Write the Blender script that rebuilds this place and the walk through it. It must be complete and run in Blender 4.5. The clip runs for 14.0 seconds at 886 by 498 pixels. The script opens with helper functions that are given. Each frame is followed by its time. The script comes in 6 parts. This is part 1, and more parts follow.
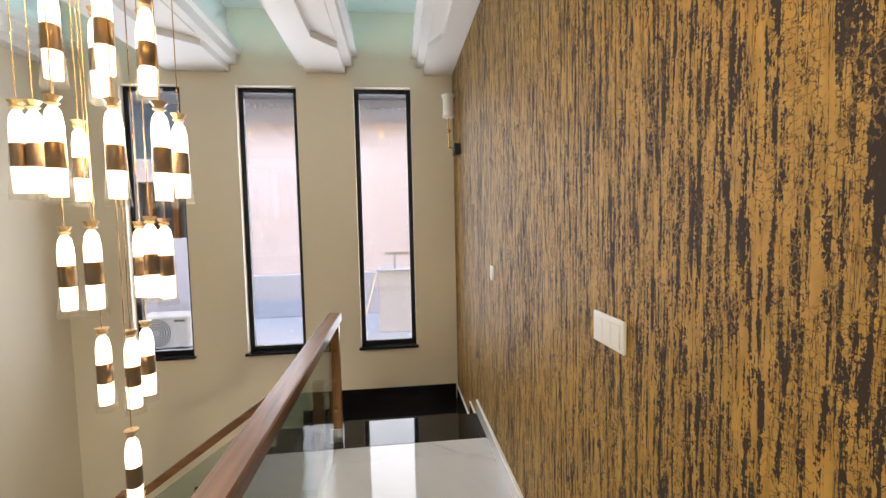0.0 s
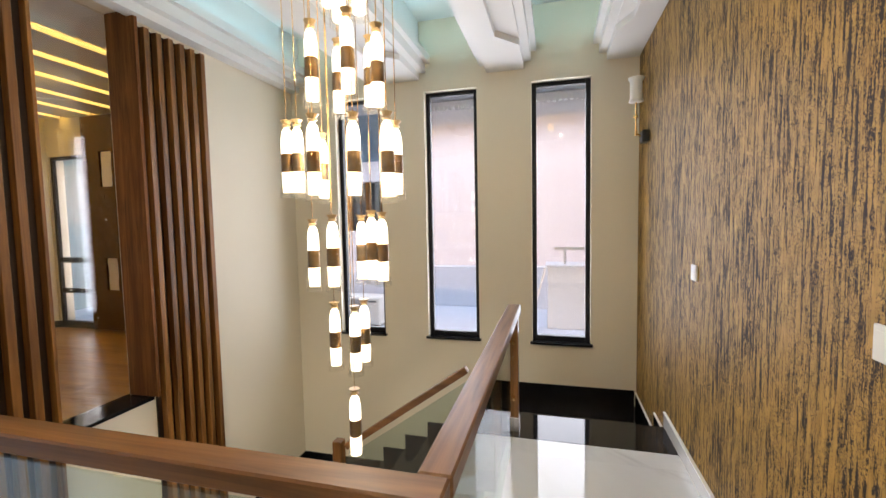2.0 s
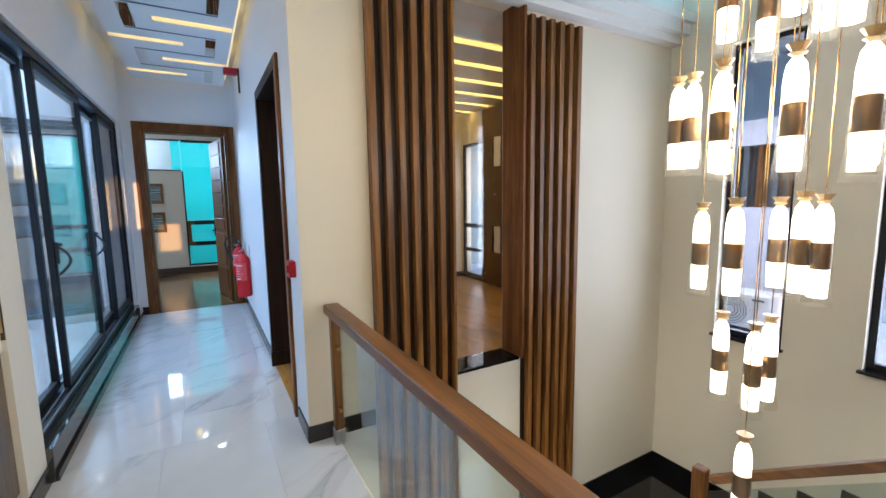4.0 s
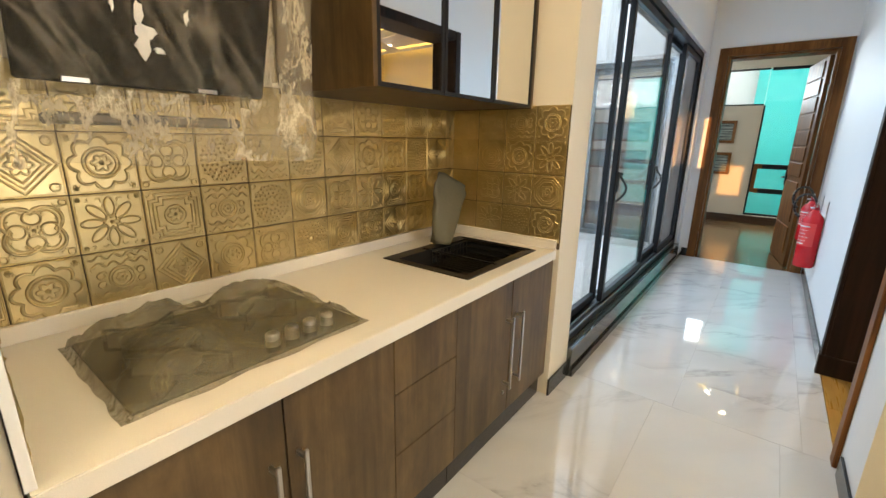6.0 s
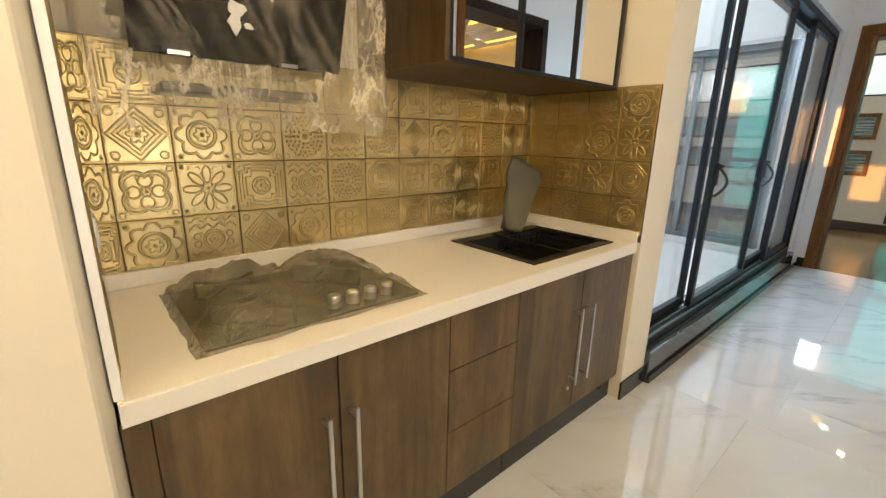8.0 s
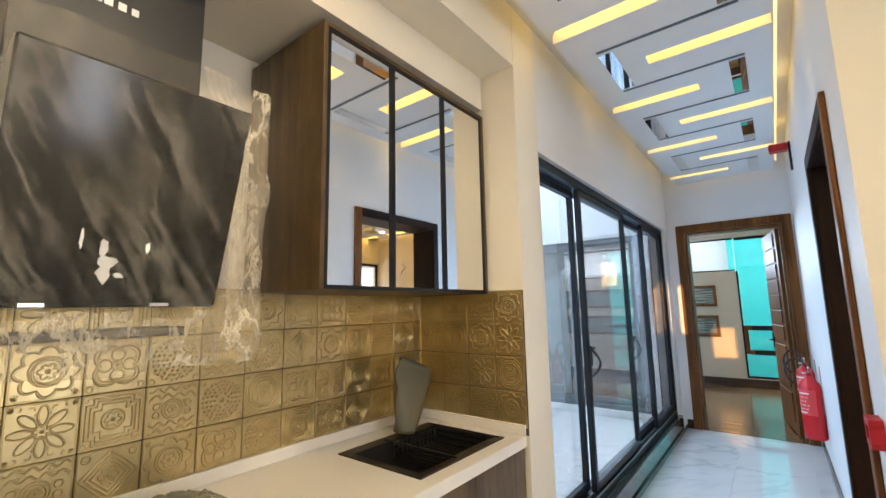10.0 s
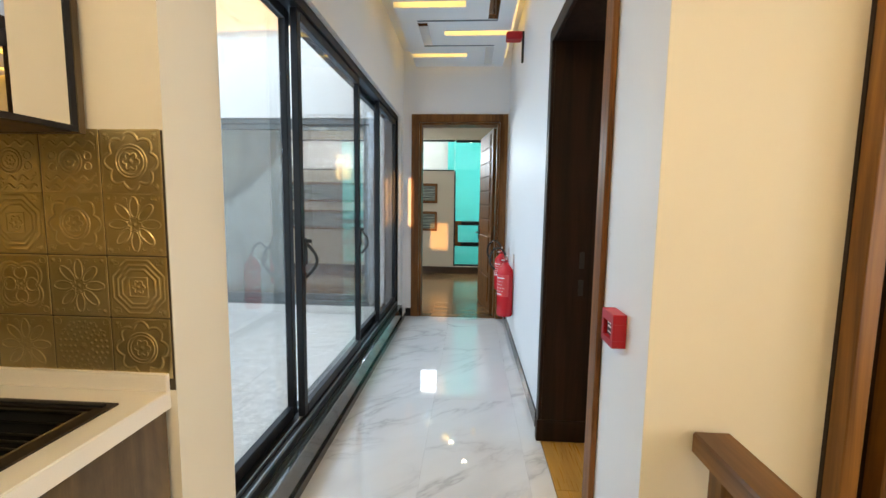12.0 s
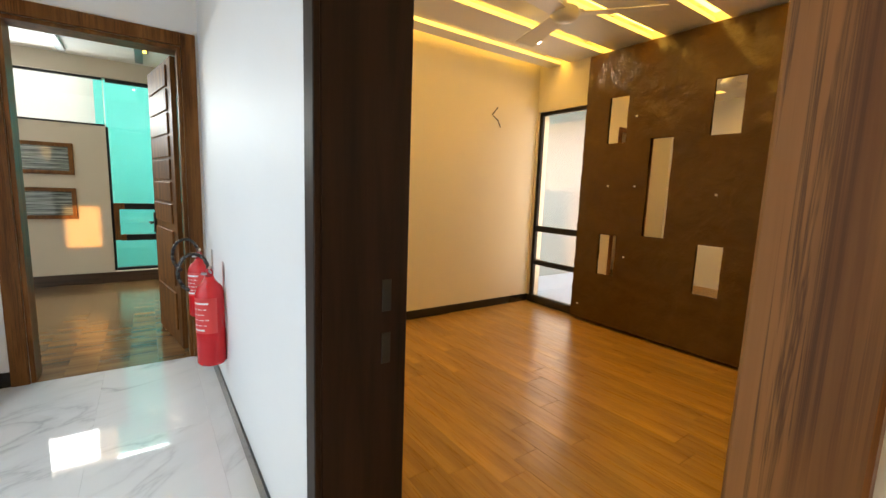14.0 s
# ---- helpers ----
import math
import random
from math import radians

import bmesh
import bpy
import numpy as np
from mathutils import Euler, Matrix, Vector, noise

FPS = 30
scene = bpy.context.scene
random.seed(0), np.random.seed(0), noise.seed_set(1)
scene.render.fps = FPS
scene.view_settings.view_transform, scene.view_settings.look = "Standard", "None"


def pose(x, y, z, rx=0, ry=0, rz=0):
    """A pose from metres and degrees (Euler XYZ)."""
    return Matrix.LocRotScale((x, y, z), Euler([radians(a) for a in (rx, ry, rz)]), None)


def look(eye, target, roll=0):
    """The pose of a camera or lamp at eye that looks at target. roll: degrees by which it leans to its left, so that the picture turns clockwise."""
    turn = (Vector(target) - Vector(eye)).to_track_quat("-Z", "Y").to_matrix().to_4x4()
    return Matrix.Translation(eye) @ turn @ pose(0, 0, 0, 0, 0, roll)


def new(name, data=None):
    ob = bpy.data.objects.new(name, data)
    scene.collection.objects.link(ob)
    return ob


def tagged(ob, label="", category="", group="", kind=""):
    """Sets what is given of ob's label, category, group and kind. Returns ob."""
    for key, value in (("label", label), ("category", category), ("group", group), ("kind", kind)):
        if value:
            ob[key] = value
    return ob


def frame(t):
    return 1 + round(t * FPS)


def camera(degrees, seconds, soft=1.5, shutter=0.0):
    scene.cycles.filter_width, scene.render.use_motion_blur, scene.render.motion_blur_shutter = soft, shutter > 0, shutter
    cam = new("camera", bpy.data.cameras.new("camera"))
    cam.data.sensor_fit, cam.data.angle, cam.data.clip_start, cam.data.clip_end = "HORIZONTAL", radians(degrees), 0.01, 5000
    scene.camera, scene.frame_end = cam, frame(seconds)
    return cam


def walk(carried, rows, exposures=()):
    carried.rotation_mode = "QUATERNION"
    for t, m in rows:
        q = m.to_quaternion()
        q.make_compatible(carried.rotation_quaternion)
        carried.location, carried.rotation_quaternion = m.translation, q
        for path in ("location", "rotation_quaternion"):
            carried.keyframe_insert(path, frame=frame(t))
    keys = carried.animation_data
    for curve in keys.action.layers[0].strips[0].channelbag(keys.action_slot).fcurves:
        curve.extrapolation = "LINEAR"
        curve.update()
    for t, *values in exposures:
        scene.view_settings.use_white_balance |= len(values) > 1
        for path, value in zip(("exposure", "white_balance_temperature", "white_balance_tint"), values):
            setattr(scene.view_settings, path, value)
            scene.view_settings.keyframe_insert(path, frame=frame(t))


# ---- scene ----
cam = camera(92.9, 14.0)
PATH = [
    (0, (-0.423, 0.714, 1.514), (-0.201, 2.697, 1.391), -1.2),
    (0.5, (-0.477, 0.683, 1.527), (-0.371, 2.676, 1.399), -0.9),
    (1, (-0.521, 0.672, 1.521), (-0.586, 2.667, 1.394), -0.7),
    (1.5, (-0.514, 0.704, 1.508), (-0.812, 2.678, 1.385), -1.2),
    (2, (-0.582, 0.683, 1.507), (-1.093, 2.613, 1.376), -1.1),
    (2.2, (-0.585, 0.698, 1.503), (-1.203, 2.595, 1.369), -1.3),
    (4.3, (-0.939, 0.919, 1.57), (-2.807, 1.588, 1.323), -0.5),
    (4.5, (-1.012, 0.933, 1.553), (-2.949, 1.365, 1.305), -0.2),
    (5, (-1.208, 0.908, 1.561), (-3.177, 0.696, 1.281), 0.5),
    (5.5, (-1.288, 0.875, 1.554), (-3.087, 0.078, 1.194), 0.8),
    (6, (-1.361, 0.904, 1.515), (-2.896, -0.274, 1.009), 1.0),
    (6.5, (-1.393, 0.936, 1.435), (-2.723, -0.397, 0.759), 0.9),
    (7, (-1.415, 0.946, 1.389), (-2.636, -0.422, 0.592), 1.2),
    (7.5, (-1.414, 0.942, 1.392), (-2.633, -0.457, 0.645), 1.4),
    (8, (-1.404, 0.951, 1.436), (-2.678, -0.502, 0.92), 1.2),
    (8.2, (-1.395, 0.961, 1.465), (-2.69, -0.515, 1.083), 0.9),
    (10.3, (-1.486, 1.134, 1.608), (-3.111, 0.006, 1.909), -0.5),
    (10.5, (-1.541, 1.123, 1.599), (-3.267, 0.131, 1.799), -0.3),
    (11, (-1.762, 1.03, 1.553), (-3.659, 0.395, 1.544), 0.2),
    (11.5, (-2.023, 0.919, 1.537), (-3.989, 0.578, 1.395), 0.5),
    (12, (-2.398, 0.909, 1.494), (-4.384, 0.785, 1.286), 0.8),
    (12.5, (-2.796, 0.879, 1.494), (-4.777, 1.004, 1.248), 1.0),
    (13, (-3.207, 0.848, 1.504), (-5.148, 1.254, 1.242), 1.2),
    (13.5, (-3.54, 0.884, 1.489), (-5.368, 1.647, 1.216), 1.7),
    (14, (-3.848, 1.0, 1.497), (-5.469, 2.14, 1.224), 2.1),
]
LIGHT = [
    (0.0, -0.05, 6250, 10), (2.2, 0.0, 6100, 10), (4.3, 0.15, 5300, 8), (5.0, 0.55, 5950, 9), (6.0, 0.4, 7050, 8), (7.0, 0.34, 7250, 8),
    (8.2, 0.36, 7250, 8), (10.3, 0.42, 6100, 9), (11.5, 0.5, 6700, 8), (12.5, 0.25, 7400, 9), (13.3, 0.37, 7300, 10), (14.0, 0.5, 8200, 10),
]
walk(cam, [(t, look(eye, target, roll)) for t, eye, target, roll in PATH], LIGHT)

# ---- light ----
world = bpy.data.worlds.new("world")
scene.world = world
world.use_nodes = True
wn = world.node_tree.nodes
sky = wn.new("ShaderNodeTexSky")
sky.sky_type, sky.sun_disc = "NISHITA", False
sky.sun_elevation, sky.sun_rotation = radians(11), radians(107)
wn["Background"].inputs["Strength"].default_value = 0.15
world.node_tree.links.new(sky.outputs["Color"], wn["Background"].inputs["Color"])

SUN_WAY = Vector((-1.0, 0.3, -0.2))
sun = new("sun", bpy.data.lights.new("sun", "SUN"))
sun.data.energy, sun.data.angle, sun.data.color = 3.8, radians(0.6), (1.0, 0.5, 0.15)
sun.matrix_world = look(Vector((0, 0, 20)) - SUN_WAY * 5, Vector((0, 0, 20)))


def area(name, eye, target, width, height, watts, colour):
    lamp = new(name, bpy.data.lights.new(name, "AREA"))
    lamp.data.shape, lamp.data.size, lamp.data.size_y = "RECTANGLE", width, height
    lamp.data.energy, lamp.data.color = watts, colour
    lamp.matrix_world = look(eye, target)
    return lamp


COOL, WARM = (0.7, 0.85, 1.0), (1.0, 0.78, 0.5)
for wx in (-2.69, -1.62, -0.52):
    area("window_sky_light", (wx, 5.22, 1.55), (wx, 0, 1.55), 0.5, 2.5, 26, (0.94, 0.94, 1.0))
area("courtyard_sky_light", (-5.8, -2.0, 3.9), (-5.8, -2.0, 0), 3.6, 3.0, 112, (0.66, 0.83, 1.0))
area("sliding_door_sky_light", (-5.75, -0.18, 1.5), (-5.75, 2.0, 1.3), 3.5, 2.1, 34, (0.42, 0.66, 1.0))
for dx in (-1.75, -0.45):
    area("landing_downlight", (dx, 0.75, 3.185), (dx, 0.75, 0), 0.06, 0.06, 20, WARM)
glow_lamp = new("chandelier_light", bpy.data.lights.new("chandelier_light", "POINT"))
glow_lamp.location = (-1.62, 2.66, 1.9)
glow_lamp.data.energy, glow_lamp.data.shadow_soft_size, glow_lamp.data.color = 21, 0.22, (1.0, 0.86, 0.66)
# Unseen fill lamp added below the landing to brighten the lower stairwell.
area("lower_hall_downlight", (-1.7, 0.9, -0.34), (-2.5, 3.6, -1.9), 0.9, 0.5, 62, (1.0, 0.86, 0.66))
area("bedroom_window_light", (-7.58, 5.6, 1.4), (-7.58, 0, 1.2), 0.7, 2.2, 10, (1.0, 0.86, 0.76))
# Lamps added between the houses brighten the outside walls on top of the sky.
area("gap_sky_light", (-4.0, 5.7, 5.6), (-4.0, 8.0, 1.2), 11.0, 1.2, 480, (0.9, 0.9, 1.0))
area("gap_sky_light", (-12.2, 1.0, 5.6), (-14.6, 1.0, 1.8), 9.0, 1.2, 240, (0.9, 0.95, 1.0))
area("end_room_sky_light", (-12.9, 1.6, 4.1), (-10.2, 1.6, 0.6), 2.6, 1.2, 230, COOL)
area("courtyard_window_sky_light", (-7.89, -1.72, 1.4), (-11.5, -1.4, 1.0), 2.5, 2.2, 17, COOL)
area("end_room_high_light", (-11.8, -1.6, 2.55), (-8, -1.6, 1.0), 3.6, 0.5, 100, COOL)

# ---- materials ----
MATS = {}


def mat(name, colour=(0.8, 0.8, 0.8), rough=0.5, metal=0.0):
    m = bpy.data.materials.new(name)
    m.use_nodes = True
    b = m.node_tree.nodes["Principled BSDF"]
    b.inputs["Base Color"].default_value = (*colour, 1)
    b.inputs["Roughness"].default_value = rough
    b.inputs["Metallic"].default_value = metal
    MATS[name] = m
    return m


class Nodes:
    """Small helper to chain shader nodes of one material."""

    def __init__(self, m):
        self.t = m.node_tree
        self.b = self.t.nodes["Principled BSDF"]

    def add(self, kind, **values):
        n = self.t.nodes.new("ShaderNode" + kind)
        for key, value in values.items():
            n.inputs[key.replace("_", " ")].default_value = value
        return n

    def join(self, a, b):
        self.t.links.new(a, b)

    def coords(self, scale=(1, 1, 1), turn=(0, 0, 0), kind="Object"):
        c = self.add("TexCoord")
        return self.stretch(c.outputs[kind], scale, turn)

    def stretch(self, vec, scale, turn=(0, 0, 0)):
        """Turns a vector, then scales it along the turned axes."""
        for key, value in (("Rotation", turn), ("Scale", scale)):
            p = self.add("Mapping")
            p.inputs[key].default_value = value
            self.join(vec, p.inputs["Vector"])
            vec = p.outputs["Vector"]
        return vec

    def noise(self, vec, scale, detail=4.0, rough=0.55, warp=0.0):
        n = self.add("TexNoise", Scale=scale, Detail=detail, Roughness=rough, Distortion=warp)
        self.join(vec, n.inputs["Vector"])
        return n.outputs["Fac"]

    def ramp(self, fac, stops):
        r = self.t.nodes.new("ShaderNodeValToRGB")
        while len(r.color_ramp.elements) < len(stops):
            r.color_ramp.elements.new(0.5)
        for e, (at, c) in zip(r.color_ramp.elements, stops):
            e.position, e.color = at, (*c, 1) if len(c) == 3 else c
        self.join(fac, r.inputs["Fac"])
        return r.outputs["Color"]

    def mix(self, fac, a, b, how="MIX"):
        n = self.t.nodes.new("ShaderNodeMix")
        n.data_type, n.blend_type = "RGBA", how
        for slot, v in ((0, fac), (6, a), (7, b)):
            if isinstance(v, (int, float)):
                n.inputs[slot].default_value = v
            elif isinstance(v, tuple):
                n.inputs[slot].default_value = (*v, 1)
            else:
                self.join(v, n.inputs[slot])
        return n.outputs[2]

    def math(self, how, a, b=0.0):
        n = self.t.nodes.new("ShaderNodeMath")
        n.operation = how
        for slot, v in ((0, a), (1, b)):
            if isinstance(v, (int, float)):
                n.inputs[slot].default_value = v
            else:
                self.join(v, n.inputs[slot])
        return n.outputs[0]

    def bump(self, height, strength=0.2, distance=0.002):
        n = self.add("Bump", Strength=strength, Distance=distance)
        self.join(height, n.inputs["Height"])
        self.join(n.outputs["Normal"], self.b.inputs["Normal"])

    def colour(self, c):
        self.join(c, self.b.inputs["Base Color"])

    def rough(self, c):
        self.join(c, self.b.inputs["Roughness"])

    def random(self):
        return self.add("ObjectInfo").outputs["Random"]


def paint(name, colour, rough=0.55):
    m = mat(name, colour, rough)
    n = Nodes(m)
    v = n.coords()
    big = n.noise(v, 1.3, 3)
    fine = n.noise(v, 160, 2)
    dark = tuple(c * 0.94 for c in colour)
    n.colour(n.mix(big, dark, colour))
    n.rough(n.math("MULTIPLY_ADD", big, 0.12))
    n.b.inputs["Roughness"].default_value = rough
    r = n.t.nodes[-1]
    r.inputs[2].default_value = rough - 0.06
    n.bump(fine, 0.06, 0.001)
    return m


def wood(name, dark, light, rough=0.35, along=2, grain=1.0, vary=0.25, coat=0.0, streak=0.0, blotch=0.0):
    """Long-grained wood; along: axis of the grain."""
    m = mat(name, light, rough)
    n = Nodes(m)
    s = [14.0 * grain] * 3
    s[along] = 0.8 * grain
    v = n.coords(tuple(s))
    g1 = n.noise(v, 1.0, 6, 0.6, 0.6)
    s2 = [120.0 * grain] * 3
    s2[along] = 3.0 * grain
    g2 = n.noise(n.coords(tuple(s2)), 1.0, 3, 0.7)
    c = n.ramp(g1, [(0.36, dark), (0.5, tuple((a + b) / 2 for a, b in zip(dark, light))), (0.64, light)])
    c = n.mix(n.math("MULTIPLY", g2, 0.35), c, dark)
    if streak:
        s3 = [84.0] * 3
        s3[along] = 1.1
        line = n.math("ABSOLUTE", n.math("SUBTRACT", n.noise(n.coords(tuple(s3)), 1.0, 5, 0.68, 0.5), 0.5))
        vein = n.ramp(line, [(0.0, (1, 1, 1)), (0.012, (0.7,) * 3), (0.05, (0, 0, 0))])
        s4 = [9.0] * 3
        s4[along] = 2.0
        gate = n.ramp(n.noise(n.coords(tuple(s4)), 1.0, 2), [(0.34, (0, 0, 0)), (0.5, (1, 1, 1))])
        c = n.mix(n.math("MULTIPLY", n.math("MULTIPLY", vein, gate), streak), c, tuple(v * 0.35 for v in dark))
    if blotch:
        s5 = [7.0] * 3
        s5[along] = 3.4
        c = n.mix(blotch, c, n.ramp(n.noise(n.coords(tuple(s5)), 1.0, 5, 0.65, 0.4), [(0.32, (0.42, 0.4, 0.38)), (0.68, (1.15, 1.15, 1.15))]), "MULTIPLY")
    k = n.math("MULTIPLY_ADD", n.random(), vary)
    n.t.nodes[-1].inputs[2].default_value = 1.0 - vary / 2
    mul = n.t.nodes.new("ShaderNodeCombineColor")
    for i in range(3):
        n.join(k, mul.inputs[i])
    n.colour(n.mix(1.0, c, mul.outputs[0], "MULTIPLY"))
    rr = n.math("MULTIPLY_ADD", g2, 0.18)
    n.t.nodes[-1].inputs[2].default_value = rough - 0.08
    n.rough(rr)
    n.bump(g2, 0.08, 0.0005)
    n.b.inputs["Coat Weight"].default_value = coat
    return m


def glass(name, tint=(1, 1, 1), clear=0.95, facing=0.058):
    m = bpy.data.materials.new(name)
    m.use_nodes = True
    t = m.node_tree
    t.nodes.clear()
    o = t.nodes.new("ShaderNodeOutputMaterial")
    tr = t.nodes.new("ShaderNodeBsdfTransparent")
    tr.inputs[0].default_value = (*[c * clear for c in tint], 1)
    gl = t.nodes.new("ShaderNodeBsdfGlossy")
    gl.inputs["Roughness"].default_value = 0.01
    lw = t.nodes.new("ShaderNodeLayerWeight")
    lw.inputs[0].default_value = 0.5
    pw = t.nodes.new("ShaderNodeMath")
    pw.operation = "POWER"
    pw.inputs[1].default_value = 5.0
    t.links.new(lw.outputs["Facing"], pw.inputs[0])
    fr = t.nodes.new("ShaderNodeMath")
    fr.operation = "MULTIPLY_ADD"
    fr.inputs[1].default_value, fr.inputs[2].default_value = 0.85, facing
    t.links.new(pw.outputs[0], fr.inputs[0])
    mx = t.nodes.new("ShaderNodeMixShader")
    t.links.new(fr.outputs[0], mx.inputs[0])
    t.links.new(tr.outputs[0], mx.inputs[1])
    t.links.new(gl.outputs[0], mx.inputs[2])
    t.links.new(mx.outputs[0], o.inputs[0])
    MATS[name] = m
    return m


def glow(name, colour, strength):
    m = mat(name, colour, 0.5)
    b = m.node_tree.nodes["Principled BSDF"]
    b.inputs["Emission Color"].default_value = (*colour, 1)
    b.inputs["Emission Strength"].default_value = strength
    return m


WALL = paint("cream_wall_paint", (0.79, 0.725, 0.585))
WALL_COOL = paint("white_wall_paint", (0.8, 0.8, 0.8))
CEIL = paint("ceiling_paint", (0.82, 0.82, 0.81))
OUT_WALL = paint("outside_render", (0.8, 0.77, 0.82), 0.8)
TURQ = paint("turquoise_render", (0.035, 0.52, 0.49), 0.6)
TAUPE = paint("taupe_wall_paint", (0.62, 0.53, 0.43))
BLACK = mat("black_aluminium", (0.012, 0.012, 0.014), 0.42, 0.0)
BLACK.node_tree.nodes["Principled BSDF"].inputs["Specular IOR Level"].default_value = 0.22
STEEL = mat("brushed_steel", (0.6, 0.6, 0.6), 0.28, 1.0)
GREY_ALU = mat("grey_aluminium", (0.16, 0.18, 0.19), 0.4, 0.5)
WHITE_PLASTIC = mat("white_plastic", (0.82, 0.82, 0.8), 0.35)
RED = mat("red_enamel", (0.62, 0.012, 0.02), 0.25)
RED_PLASTIC = mat("red_plastic", (0.42, 0.006, 0.015), 0.4)
RUBBER = mat("black_rubber", (0.015, 0.015, 0.015), 0.5)
BAND = mat("bronze_band", (0.3, 0.17, 0.06), 0.3, 1.0)
GOLD = mat("polished_brass", (0.75, 0.5, 0.18), 0.25, 1.0)
MIRROR = mat("mirror", (0.86, 0.86, 0.85), 0.015, 1.0)
GLASS = glass("clear_glass")
GLASS_GREEN = glass("green_edge_glass", (0.9, 0.97, 0.94), 0.95, 0.15)
COVE = glow("cove_led", (1.0, 0.64, 0.13), 3.6)
COVE_BED = glow("bedroom_cove_led", (1.0, 0.62, 0.13), 5.2)
COVE_SOFT = glow("soft_cove_led", (1.0, 0.72, 0.35), 0.9)
COVE_COOL = glow("cool_cove_led", (0.55, 0.95, 1.0), 5.0)
SPOT = glow("downlight_led", (1.0, 0.88, 0.68), 45.0)
SHADE = glow("lit_frosted_glass", (1.0, 0.84, 0.62), 4.2)
RAIL_WOOD = wood("handrail_oak", (0.09, 0.036, 0.009), (0.26, 0.12, 0.036), 0.4, 0, 1.0, 0.1, 0.06)
RAIL_WOOD_Y = wood("handrail_oak_cross", (0.09, 0.036, 0.009), (0.26, 0.12, 0.036), 0.4, 1, 1.0, 0.1, 0.06)
SLAT_WOOD = wood("walnut_slat", (0.09, 0.033, 0.006), (0.36, 0.162, 0.035), 0.33, 2)
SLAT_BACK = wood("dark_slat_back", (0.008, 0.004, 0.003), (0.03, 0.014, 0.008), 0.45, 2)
DOOR_WOOD = wood("door_frame_wood", (0.115, 0.041, 0.011), (0.28, 0.115, 0.033), 0.42, 2, 1.1, 0.15, 0.0, 0.75, 0.2)
DOOR_WOOD.node_tree.nodes["Principled BSDF"].inputs["Specular IOR Level"].default_value = 0.16
JAMB_WOOD = wood("dark_and_shaded_wood", (0.012, 0.006, 0.004), (0.035, 0.017, 0.01), 0.5, 2)
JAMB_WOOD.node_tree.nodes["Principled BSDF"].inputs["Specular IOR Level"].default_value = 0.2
CAB_WOOD = wood("cabinet_laminate", (0.06, 0.036, 0.012), (0.17, 0.106, 0.043), 0.4, 2, 0.7, 0.1, 0.0, 0.0, 0.85)
CARCASS = wood("dark_carcass_laminate", (0.03, 0.015, 0.01), (0.08, 0.042, 0.028), 0.4, 2)
PLANK = wood("oak_plank", (0.275, 0.138, 0.03), (0.48, 0.28, 0.073), 0.28, 0, 0.6, 0.25, 0.1)
PLANK_DARK = wood("brown_plank", (0.1, 0.05, 0.02), (0.23, 0.125, 0.05), 0.16, 1, 0.6, 0.35)


def marble_material(name, base, vein, rough, bold, scale=1.0):
    m = mat(name, base, rough)
    n = Nodes(m)
    g = n.add("NewGeometry").outputs["Position"]
    off = n.add("CombineXYZ")
    n.join(n.math("MULTIPLY", n.random(), 37.0), off.inputs[0])
    n.join(n.math("MULTIPLY", n.random(), 19.0), off.inputs[2])
    add = n.t.nodes.new("ShaderNodeVectorMath")
    n.join(g, add.inputs[0])
    n.join(off.outputs[0], add.inputs[1])
    p = n.stretch(add.outputs[0], (0.55, 1.45, 1.0), (0, 0, radians(52)))
    a = n.noise(p, 0.9 * scale, 6, 0.55, 1.6)
    line = n.math("ABSOLUTE", n.math("SUBTRACT", a, 0.5))
    thin = n.ramp(line, [(0.0, (1, 1, 1)), (0.012, (0.45, 0.45, 0.45)), (0.05, (0, 0, 0))])
    cloud = n.ramp(n.noise(p, 1.6 * scale, 5), [(0.4, (0, 0, 0)), (0.75, (1, 1, 1))])
    c = n.mix(n.math("MULTIPLY", cloud, 0.3 * bold), base, vein)
    gate = n.ramp(n.noise(p, 1.1, 2), [(0.42, (0, 0, 0)), (0.6, (1, 1, 1))])
    c = n.mix(n.math("MULTIPLY", n.math("MULTIPLY", thin, gate), bold), c, vein)
    n.colour(c)
    n.rough(n.ramp(n.noise(p, 6, 3), [(0.3, (rough * 0.7,) * 3), (0.8, (rough * 1.6,) * 3)]))
    return m


MARBLE = marble_material("white_marble_tile", (0.62, 0.635, 0.65), (0.33, 0.335, 0.36), 0.035, 0.7)
MARBLE.node_tree.nodes["Principled BSDF"].inputs["IOR"].default_value = 1.62
TERRACE = mat("mottled_terrace_tile", (0.66, 0.66, 0.66), 0.35)
_n = Nodes(TERRACE)
_v = _n.add("NewGeometry").outputs["Position"]
_c = _n.mix(_n.ramp(_n.noise(_v, 17, 7, 0.7, 0.8), [(0.4, (0, 0, 0)), (0.62, (1, 1, 1))]), (0.56, 0.56, 0.57), (0.84, 0.84, 0.83))
_n.colour(_n.mix(_n.ramp(_n.noise(_v, 4, 4), [(0.45, (0, 0, 0)), (0.7, (0.55,) * 3)]), _c, (0.6, 0.59, 0.585)))
_n.rough(_n.ramp(_n.noise(_v, 12, 3), [(0.3, (0.3,) * 3), (0.7, (0.5,) * 3)]))
QUARTZ = mat("cream_quartz", (0.79, 0.75, 0.67), 0.3)
_n = Nodes(QUARTZ)
